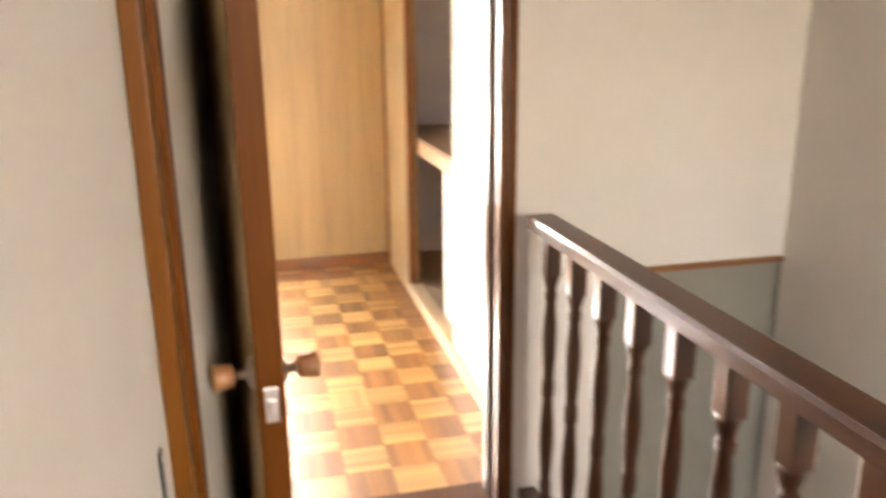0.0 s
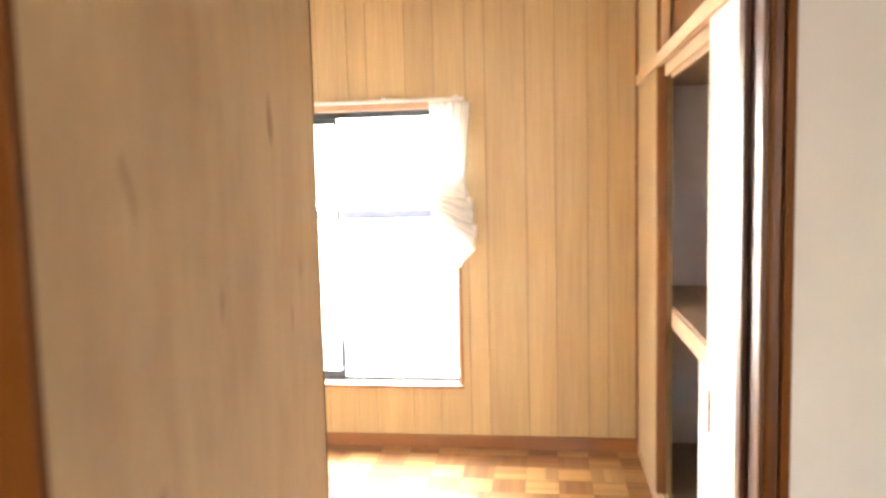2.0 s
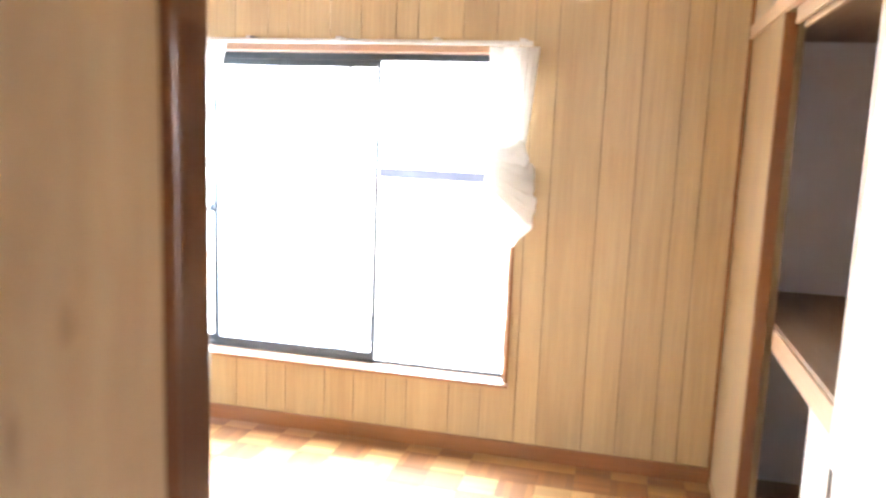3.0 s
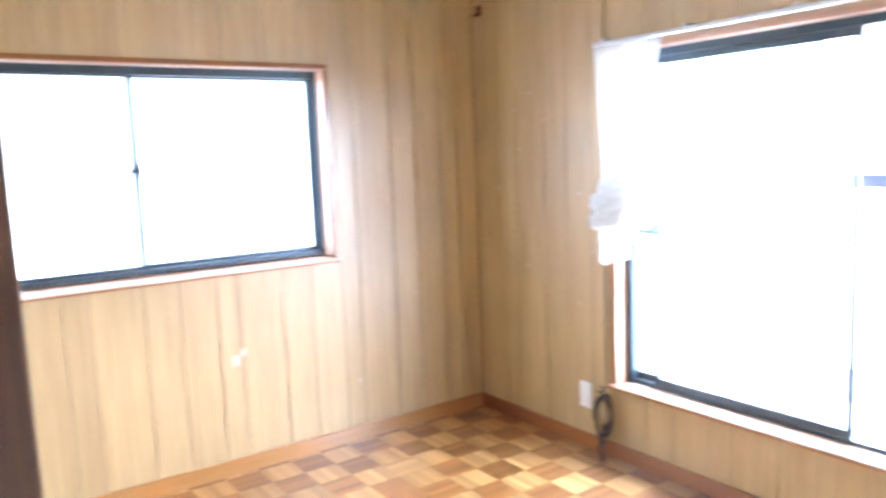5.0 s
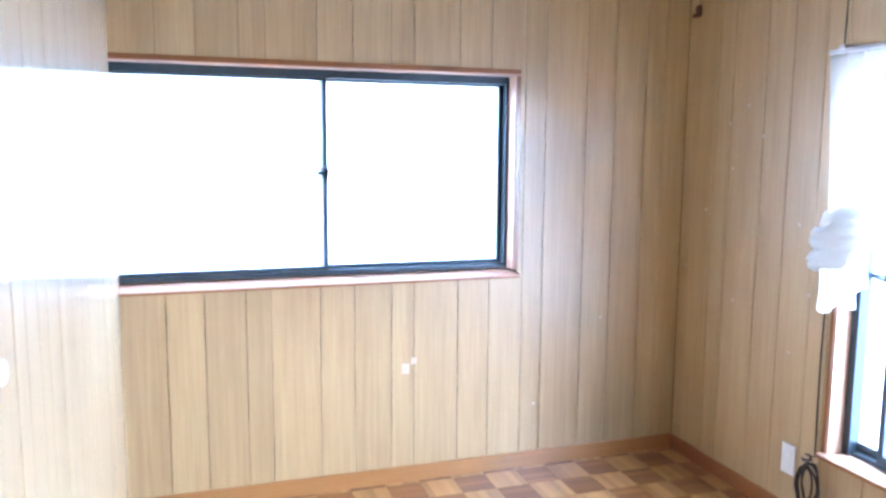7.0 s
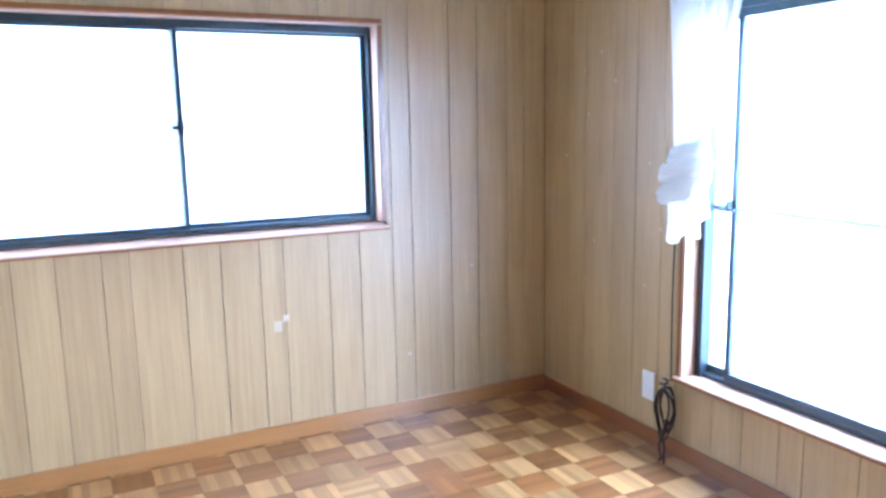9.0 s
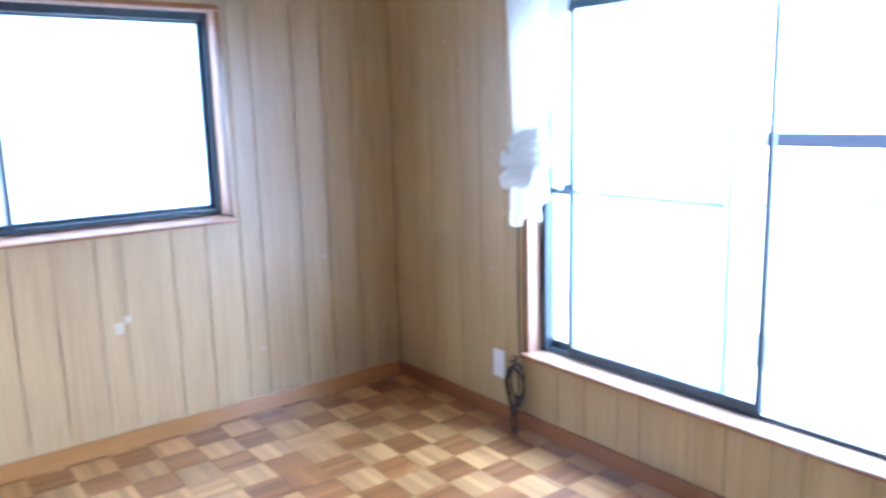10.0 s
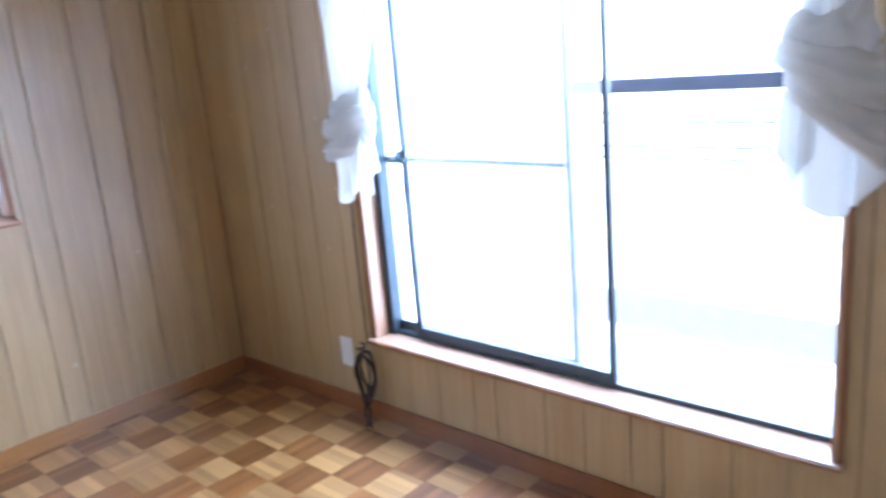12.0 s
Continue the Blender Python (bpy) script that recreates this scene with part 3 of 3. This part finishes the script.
# ---- the open door ----
def open_door():
    d = thing("door_1", None, None, "plywood bedroom door with orange brown edges, standing wide open", "door")
    W, T, H = 0.788, 0.042, 1.96
    part("leaf", boxes((-T, 0.0, -W + 0.012, 0.0, 0.014, H)), LEAF, d)
    part("edge_band", boxes((-T - 0.0005, 0.0005, -W, -W + 0.012, 0.014, H), bev=0.0015), HALLTRIM, d, "reddish brown edge band")
    part("latch_plate", boxes((-T * 0.5 - 0.011, -T * 0.5 + 0.011, -W - 0.0025, -W, 0.780, 0.838), bev=0.001), STEEL, d, "steel latch plate")
    part("latch_bolt", boxes((-T * 0.5 - 0.006, -T * 0.5 + 0.006, -W - 0.008, -W - 0.0025, 0.798, 0.820), bev=0.002), STEEL, d)
    ky = -W + 0.055
    for side, x0 in ((1, 0.0), (-1, -T)):
        prof = [(0.026, 0.0), (0.026, 0.004), (0.018, 0.008), (0.008, 0.012), (0.007, 0.026)]
        part("rose", lathe(bmesh.new(), [(r, side * h) for r, h in prof], 20, (x0, ky, 0.842), "x"), STEEL, d, "steel knob rose")
        knob = [(0.009, 0.026), (0.016, 0.029), (0.019, 0.034), (0.0225, 0.058), (0.021, 0.062), (0.010, 0.064)]
        part("door_knob", lathe(bmesh.new(), [(r, side * h) for r, h in knob], 10, (x0, ky, 0.842), "x"), KNOBWOOD, d, "faceted brown wooden knob")
    for z in (0.2, 1.72):
        part("hinge", lathe(bmesh.new(), [(0.006, 0), (0.006, 0.09)], 12, (0.0, 0.004, z)), SASH, d)
    d.matrix_basis = pose(2.628, YH - 0.016, 0, 0, 0, 5.4)
    return d


open_door()

# ---- landing things ----
post = thing("wall_post", None, None, "orange brown stepped wooden door post set in the landing wall", "post", kind="structure")
part("casing", boxes((2.5602, 2.582, -3.655, -3.602, 0.0, CZ), bev=0.003), POSTWOOD, post, "lighter orange brown casing board")
part("jamb", boxes((2.5602, 2.591, -3.601, -3.562, 0.0, CZ), bev=0.003), HALLTRIM, post, "reddish brown jamb board")
sw = thing("strike_plate", boxes((2.560, 2.563, -3.735, -3.717, 0.80, 0.92), bev=0.001), SASH,
           "narrow dark metal plate on the landing wall", "metal plate")
part("screw", lathe(bmesh.new(), [(0.004, 0.0), (0.003, 0.0015)], 10, (2.563, -3.726, 0.91), "x"), STEEL, sw)


def stair_railing():
    r = thing("stair_railing", None, None, "dark varnished stair railing with turned balusters", "railing")
    bm = bmesh.new()
    prof = [(3.354, 0.868), (3.354, 0.894), (3.360, 0.903), (3.428, 0.903), (3.434, 0.894), (3.434, 0.868), (3.416, 0.862), (3.372, 0.862)]
    ends = []
    for y in (-2.69, -6.2):
        ends.append([bm.verts.new((x, y, z)) for x, z in prof])
    for i in range(len(prof)):
        j = (i + 1) % len(prof)
        bm.faces.new((ends[0][i], ends[0][j], ends[1][j], ends[1][i]))
    bm.faces.new(ends[0])
    bm.faces.new(ends[1])
    part("handrail", bm, DARK_Y, r)
    part("bottom_rail", boxes((3.365, 3.42, -6.2, YH - 0.012, 0.0, 0.055), bev=0.006), DARK_Y, r)
    turned = [(0.019, 0.055), (0.019, 0.12), (0.013, 0.132), (0.0175, 0.138), (0.0135, 0.144), (0.0175, 0.150), (0.0135, 0.156), (0.0175, 0.162), (0.013, 0.170),
              (0.0155, 0.21), (0.0195, 0.28), (0.0185, 0.34), (0.0135, 0.425), (0.0185, 0.431), (0.014, 0.437), (0.0185, 0.443), (0.014, 0.449), (0.0185, 0.455), (0.014, 0.461), (0.0185, 0.467), (0.0135, 0.474),
              (0.0165, 0.52), (0.0195, 0.58), (0.018, 0.63), (0.0135, 0.695), (0.0185, 0.701), (0.014, 0.707), (0.0185, 0.713), (0.013, 0.721), (0.0165, 0.735), (0.0215, 0.755), (0.0225, 0.766)]
    bm = lathe(bmesh.new(), turned, 18)
    box(bm, -0.0205, 0.0205, -0.0205, 0.0205, 0.76, 0.870, bev=0.004)
    me = mesh_of("baluster", bm, DARK)
    for i in range(22):
        piece("baluster", me, r, 3.392, -2.782 - 0.154 * i, 0.0)
    return r


stair_railing()


# ---- curtains ----
def gathered(bm, cx, cy, rows, folds, seed, seg=72):
    """Adds a gathered hanging cloth: rows are (height, half width, half depth, fold depth, shift in x)."""
    rnd = random.Random(seed)
    ph = [rnd.uniform(0, 6.28) for _ in range(4)]
    rings = []
    for z, hw, hd, fd, dx in rows:
        ring = []
        for i in range(seg):
            a = 2 * math.pi * i / seg
            f = fd * (math.sin(folds * a + ph[0]) + 0.45 * math.sin((folds * 0.5 + 2) * a + ph[1] + z * 3))
            ring.append(bm.verts.new((cx + dx + (hw + f) * math.cos(a), cy + (hd + f * 0.8) * math.sin(a), z)))
        rings.append(ring)
    for a, b in zip(rings, rings[1:]):
        for i in range(seg):
            fce = bm.faces.new((a[i], a[(i + 1) % seg], b[(i + 1) % seg], b[i]))
            fce.smooth = True
    bm.faces.new(rings[0])
    bm.faces.new(rings[-1])


def wrap_band(bm, c, rx, ry, tilt, high, thick, seed, seg=84, ring=56):
    """Adds one flat band of cloth wrapped round a knot, high at one side and low at the other."""
    rings = []
    for i in range(seg):
        a = 2 * math.pi * i / seg
        lump = noise.noise(Vector((math.cos(a) * 1.1 + seed * 3.7, math.sin(a) * 1.1, seed)))
        mid = Vector((c[0] + rx * math.cos(a), c[1] + ry * math.sin(a), c[2] - tilt * math.cos(a) + 0.012 * lump))
        out = Vector((math.cos(a), math.sin(a) * 0.8, 0)).normalized()
        w = high * (1 + 0.25 * math.cos(a - 0.5) + 0.3 * lump)
        row = []
        for k in range(ring):
            b = 2 * math.pi * k / ring
            fine = noise.noise(Vector((math.cos(a) * 2.3, math.sin(a) * 2.3 + seed, 2.0 * math.sin(b))))
            pleat = 1 + 0.15 * math.sin(3 * b + 3.5 * lump + seed) + 0.09 * (1 - 2 * abs(math.sin(4.5 * math.sin(b) + 2.5 * lump + 0.8 * math.cos(a) + seed))) + 0.3 * fine
            row.append(bm.verts.new(mid + out * (thick * pleat * math.cos(b)) + Vector((0, 0, w * math.sin(b)))))
        rings.append(row)
    for i in range(seg):
        a, b = rings[i], rings[(i + 1) % seg]
        for k in range(ring):
            f = bm.faces.new((a[k], a[(k + 1) % ring], b[(k + 1) % ring], b[k]))
            f.smooth = True


def flare(bm, c, z0, z1, w0, w1, slope, folds, seed, seg=110, rows=16):
    """Adds the loose end under a knot: a flattened cone with deep folds and a slanting hem."""
    rings = []
    for j in range(rows + 1):
        u = j / rows
        row = []
        for i in range(seg):
            a = 2 * math.pi * i / seg
            f = (0.004 + 0.016 * u) * (math.sin(folds * a + seed) + 0.5 * math.sin((folds + 3) * a + 2 * seed + u))
            x = (w0 + (w1 - w0) * u ** 0.8 + f) * math.cos(a)
            y = (0.03 + 0.012 * u + f * 0.7) * math.sin(a)
            z = z0 + (z1 - z0) * u + slope * x * u + 0.016 * u * math.sin(3 * a + seed) + 0.035 * u * math.cos(a) ** 2
            row.append(bm.verts.new((c[0] + x, c[1] + y, z)))
        rings.append(row)
    for a, b in zip(rings, rings[1:]):
        for i in range(seg):
            f = bm.faces.new((a[i], a[(i + 1) % seg], b[(i + 1) % seg], b[i]))
            f.smooth = True


def curtain(cx, top, label, seed, wide, neck, k, side, lean, tight, shift, kw=1.0, flared=0.058, tail_slope=0.3, droop=1.0):
    """A short curtain tied in a knot. neck: height of the knot's top; k: the knot's size; side: 1 or -1, the way its wraps fall."""
    ob = thing("curtain", None, None, label, "curtain", "curtains of the tall window")
    cy = -0.075
    bm = bmesh.new()
    rows = []
    for i in range(19):
        u = i / 18
        z = top - (top - neck + 0.03) * u
        s = (1 - u) ** 0.9
        hw = tight + (wide - tight) * s
        rows.append((z, hw, 0.013 + 0.014 * u, 0.010 + 0.005 * s, lean * (1 - u)))
    gathered(bm, cx, cy, rows, 13, seed, 150)
    part("drape", bm, LACE, ob)
    kx = cx + shift
    for dx, dy, dz, rx, ry, tilt, high, thick, n in ((-0.014, -0.004, -0.055, 0.066, 0.026, 0.016, 0.056, 0.022, 0.0), (-0.002, -0.010, -0.12, 0.086, 0.032, 0.046, 0.055, 0.026, 1.3),
                                                     (0.012, -0.011, -0.20, 0.080, 0.033, 0.078, 0.052, 0.026, 3.4)):
        bm = bmesh.new()
        wrap_band(bm, (kx + dx * side * k, cy + dy, neck + dz * k), rx * k * kw, ry, tilt * droop * side * k, high * k, thick * k, seed + n)
        part("wrap", bm, LACE, ob)
    bm = bmesh.new()
    flare(bm, (kx + 0.008 * side, cy - 0.004, 0), neck - 0.17 * k, neck - 0.41 * k, 0.066 * k * kw, flared * k * kw, 0.32 * side * tail_slope, 4, seed)
    part("tail", bm, LACE, ob)
    bm = bmesh.new()
    flare(bm, (kx - 0.058 * side * k * kw, cy - 0.016, 0), neck - 0.16 * k, neck - 0.33 * k, 0.034 * k, 0.026 * k, 0.1 * side, 3, seed + 1)
    part("loop", bm, LACE, ob)
    return ob


curtain(1.03, 1.765, "short white cotton curtain tied in a small knot beside the window", 3, 0.155, 1.25, 0.85, -1, 0.05, 0.058, -0.012, 1.4, 0.05, 0.3, 0.4)
curtain(2.53, 1.765, "short white cotton curtain tied in a large knot beside the window", 8, 0.085, 1.383, 1.03, 1, 0.0, 0.055, 0.0, 1.0, 0.088, 1.0, 0.8)

rail = thing("curtain_rail", None, None, "slim pale metal curtain rail above the tall window", "curtain rail")
part("track", boxes((0.89, 2.60, -0.062, -0.046, 1.772, 1.79), bev=0.003), STEEL, rail)
for x in (0.95, 1.35, 1.77, 2.2, 2.56):
    part("bracket", boxes((x - 0.012, x + 0.012, -0.066, 0.0, 1.786, 1.80), bev=0.002), STEEL, rail)

# ---- outlet and cable ----
outlet = thing("wall_outlet", boxes((0.736, 0.806, -0.008, 0.0, 0.188, 0.308), bev=0.003), WHITE,
               "white wall outlet plate near the floor", "outlet")
part("socket", boxes((0.756, 0.786, -0.0105, -0.008, 0.213, 0.283), bev=0.001), WHITE, outlet)


def cable():
    ob = thing("coiled_cable", None, None, "black aerial cable hanging coiled below the window corner", "cable")
    bm = bmesh.new()
    tube(bm, [(0.922 + 0.004 * math.sin(i * 0.7), -0.012, CZ - 0.052 - i * 0.105) for i in range(20)] + [(0.915, -0.02, 0.31), (0.90, -0.03, 0.27)], 0.003)
    part("drop", bm, BLACK, ob)
    rnd = random.Random(4)
    for k in range(5):
        bm = bmesh.new()
        pts = []
        rx, rz = 0.036 + 0.02 * rnd.random(), 0.085 + 0.03 * rnd.random()
        dx, ph = rnd.uniform(-0.014, 0.014), rnd.uniform(0, 6.28)
        for i in range(30):
            a = 2 * math.pi * i / 28 + 1.4
            pinch = 1 - 0.45 * max(0.0, -math.sin(a))
            pts.append((0.925 + dx + rx * pinch * math.cos(a), -0.03 - 0.006 * k + 0.006 * math.sin(2 * a + ph), 0.20 + rz * math.sin(a) - 0.006 * k))
        tube(bm, pts, 0.0038)
        part("coil", bm, BLACK, ob)
    for k, dx in enumerate((0.0, 0.014)):
        bm = bmesh.new()
        tube(bm, [(0.918 + dx + 0.012 * math.sin(0.55 * i + 2.4 * k), -0.03 - 0.002 * i - 0.006 * k, 0.15 - 0.0122 * i + 0.0004 * (i > 11)) for i in range(12)]
             + [(0.945 + dx, -0.07, 0.005), (0.955 + dx * 2, -0.09, 0.005)], 0.0042)
        part("tail", bm, BLACK, ob)
    bm = bmesh.new()
    tube(bm, [(0.90, -0.030, 0.315), (0.925, -0.034, 0.318), (0.947, -0.05, 0.312), (0.925, -0.066, 0.306), (0.903, -0.05, 0.303)], 0.0045)
    part("tie", bm, BLACK, ob)
    ob.location.x = -0.016
    return ob


cable()

# ---- small marks on the walls ----
for y, z, w, h in ((-1.362, 0.482, 0.034, 0.045), (-1.322, 0.522, 0.026, 0.03)):
    thing("glue_mark", boxes((0.0, 0.0015, y, y + w, z, z + h), bev=0.0006), BLOT,
          "small whitish torn sticker remnant on the panelling", "sticker mark", "sticker marks")
rnd = random.Random(11)
for x, z in ((0.048, 0.905), (0.515, 1.494), (0.176, 1.174), (0.735, 1.158), (0.806, 0.899), (0.385, 0.80), (0.724, 0.658), (0.31, 1.55), (0.34, 1.36), (0.42, 1.62)):
    thing("nail_mark", boxes((x, x + 0.015, -0.0015, 0.0, z, z + 0.012), bev=0.0006), BLOT,
          "tiny pale filler mark on the panelling", "filler mark", "filler marks")
for y, z in ((-0.42, 0.667), (-0.75, 0.286)):
    thing("nail_mark", boxes((0.0, 0.0015, y, y + 0.015, z, z + 0.012), bev=0.0006), BLOT,
          "tiny pale filler mark on the panelling", "filler mark", "filler marks")
thing("corner_hook", boxes((0.055, 0.085, -0.016, 0.0, 2.035, 2.085), (0.06, 0.08, -0.034, -0.012, 2.03, 2.046), bev=0.004), DARK,
      "small brown wooden bracket high in the corner", "bracket")

# ---- pendant lamp ----
lamp = thing("pendant_lamp", None, None, "round white pendant lamp hanging from the ceiling", "ceiling lamp")
LX, LY, LZ = 1.294, -0.885, 1.914
bm = bmesh.new()
lathe(bm, [(0.06, 0.0), (0.178, 0.006), (0.203, 0.022), (0.207, 0.07), (0.18, 0.13), (0.11, 0.17), (0.03, 0.185)], 48, (LX, LY, LZ))
part("shade", bm, WHITE, lamp, "white opal shade")
part("cord", lathe(bmesh.new(), [(0.004, LZ + 0.18), (0.004, CZ - 0.03)], 10, (LX, LY, 0)), WHITE, lamp)
part("ceiling_rose", lathe(bmesh.new(), [(0.045, CZ - 0.035), (0.05, CZ - 0.02), (0.05, CZ - 0.001)], 24, (LX, LY, 0)), WHITE, lamp)

# ---- outside ----
thing("ground", boxes((-3500, 3500, -3500, 3500, -3.3, -3.2)), GROUND, "pale ground around the house", "ground", kind="structure")
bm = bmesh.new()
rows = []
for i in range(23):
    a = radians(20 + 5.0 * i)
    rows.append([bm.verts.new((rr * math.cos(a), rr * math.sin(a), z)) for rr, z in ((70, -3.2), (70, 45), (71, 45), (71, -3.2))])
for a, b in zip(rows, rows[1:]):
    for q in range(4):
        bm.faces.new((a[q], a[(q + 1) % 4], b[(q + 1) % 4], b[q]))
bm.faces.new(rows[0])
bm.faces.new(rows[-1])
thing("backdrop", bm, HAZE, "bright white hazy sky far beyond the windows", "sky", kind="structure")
thing("balcony_floor", boxes((-0.4, 3.9, 0.16, 1.0, -0.15, 0.05)), CONCRETE, "pale mortar balcony floor", "balcony", kind="structure")
br = thing("balcony_railing", None, None, "grey painted metal balcony railing with thin rods", "railing")
part("top_rail", boxes((-0.4, 3.9, 0.925, 0.975, 1.146, 1.204), bev=0.006), BALCONY, br)
part("bottom_rail", boxes((-0.4, 3.9, 0.93, 0.97, 0.18, 0.335), bev=0.006), PARAPET, br)
for x in (-0.38, 1.2, 2.75, 3.88):
    part("post", boxes((x - 0.02, x + 0.02, 0.932, 0.968, 0.05, 1.146), bev=0.004), BALCONY, br)
for z in (1.07, 1.03, 0.937, 0.892):
    part("rod", boxes((-0.4, 3.9, 0.948, 0.953, z - 0.0048, z + 0.0048)), BALCONY, br)

# ---- panelling planks ----
OFF = (0.0, 0.197, 0.34, 0.497)


def grooves(lo, hi, anchor):
    xs = sorted(anchor + 0.595 * k + o for k in range(-8, 9) for o in OFF)
    return [lo] + [x for x in xs if lo + 0.03 < x < hi - 0.03] + [hi]


def plank_mesh(w, spans, axis):
    """A thin board with chamfered long edges, its front at 0. spans: (from, to, low, high) along its width and height."""
    bm = bmesh.new()
    c = 0.0016
    for u0, u1, z0, z1 in spans:
        a = 0.0012 if u0 <= 0.0 else 0.0
        b = 0.0012 if u1 >= w else 0.0
        prof = [(u0 + a, 0.006), (u0 + a, 0.0016), (u0 + a + c, 0.0), (u1 - b - c, 0.0), (u1 - b, 0.0016), (u1 - b, 0.006)]
        if not a:
            prof[1:3] = [(u0, 0.0)]
        if not b:
            prof[-3:-1] = [(u1, 0.0)]
        ends = [[bm.verts.new((u, v, z) if axis == "x" else (-v, u, z)) for u, v in prof] for z in (z0, z1)]
        for i in range(len(prof)):
            j = (i + 1) % len(prof)
            bm.faces.new((ends[0][i], ends[0][j], ends[1][j], ends[1][i]))
        bm.faces.new(ends[0])
        bm.faces.new(ends[1])
    return mesh_of("plank", bm, PANEL)


def panel_wall(parent, axis, lo, hi, anchor, hole):
    h0, h1, hz0, hz1 = hole
    g = grooves(lo, hi, anchor)
    for a, b in zip(g, g[1:]):
        cuts = [a] + [h for h in (h0, h1) if a + 0.002 < h < b - 0.002] + [b]
        spans = []
        for u0, u1 in zip(cuts, cuts[1:]):
            if h0 <= (u0 + u1) / 2 <= h1:
                spans += [(u0 - a, u1 - a, 0.0, hz0), (u0 - a, u1 - a, hz1, CZ)]
            else:
                spans.append((u0 - a, u1 - a, 0.0, CZ))
        me = plank_mesh(b - a, spans, axis)
        if axis == "x":
            piece("plank", me, parent, a, 0.0, 0.0)
        else:
            piece("plank", me, parent, 0.0, a, 0.0)


panel_wall(wall_north, "x", 0.0, XE, 2.70, (NX0, NX1, NZ0, NZ1))
panel_wall(wall_west, "y", YS - 0.02, 0.0, -1.904, (WY0, WY1, WZ0 - 0.008, WZ1))


# ---- parquet blocks ----
TS = 0.15
bm = box(bmesh.new(), -TS / 2 + 0.0007, TS / 2 - 0.0007, -TS / 2 + 0.0007, TS / 2 - 0.0007, -0.008, 0.0, bev=0.0)
tile_me = mesh_of("parquet_block", bm, PARQUET)
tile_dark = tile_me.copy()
tile_dark.materials[0] = PARQUET_SHEEN_DARK
far, far_dark = bmesh.new(), bmesh.new()
count = 0
for i in range(-1, 24):
    for j in range(0, 20):
        x, y = 0.035 + TS * i + TS / 2, -0.09 - TS * j + TS / 2
        if x - TS / 2 > XE - 0.004 or x + TS / 2 < 0.0 or y + TS / 2 < YS:
            continue
        low = YC + 0.002 if x > 2.56 else YR if x > 2.46 else YS
        if y + TS / 2 < low + 0.005:
            continue
        cut = x - TS / 2 < 0 or x + TS / 2 > XE or y + TS / 2 > 0 or y - TS / 2 < low
        # mostly every other block is dark: sheen of turned grain, given as colour
        if cut or y < -1.9 and x < 2.3:
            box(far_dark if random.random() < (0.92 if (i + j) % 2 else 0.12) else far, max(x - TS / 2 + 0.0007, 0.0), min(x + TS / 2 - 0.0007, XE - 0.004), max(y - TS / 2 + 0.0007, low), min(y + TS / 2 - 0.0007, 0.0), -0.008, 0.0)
        else:
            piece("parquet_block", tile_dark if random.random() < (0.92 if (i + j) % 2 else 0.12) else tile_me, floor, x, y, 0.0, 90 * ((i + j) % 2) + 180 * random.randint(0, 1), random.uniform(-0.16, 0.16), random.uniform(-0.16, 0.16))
            count += 1
for rest, made_of in ((far, PARQUET), (far_dark, PARQUET_SHEEN_DARK)):
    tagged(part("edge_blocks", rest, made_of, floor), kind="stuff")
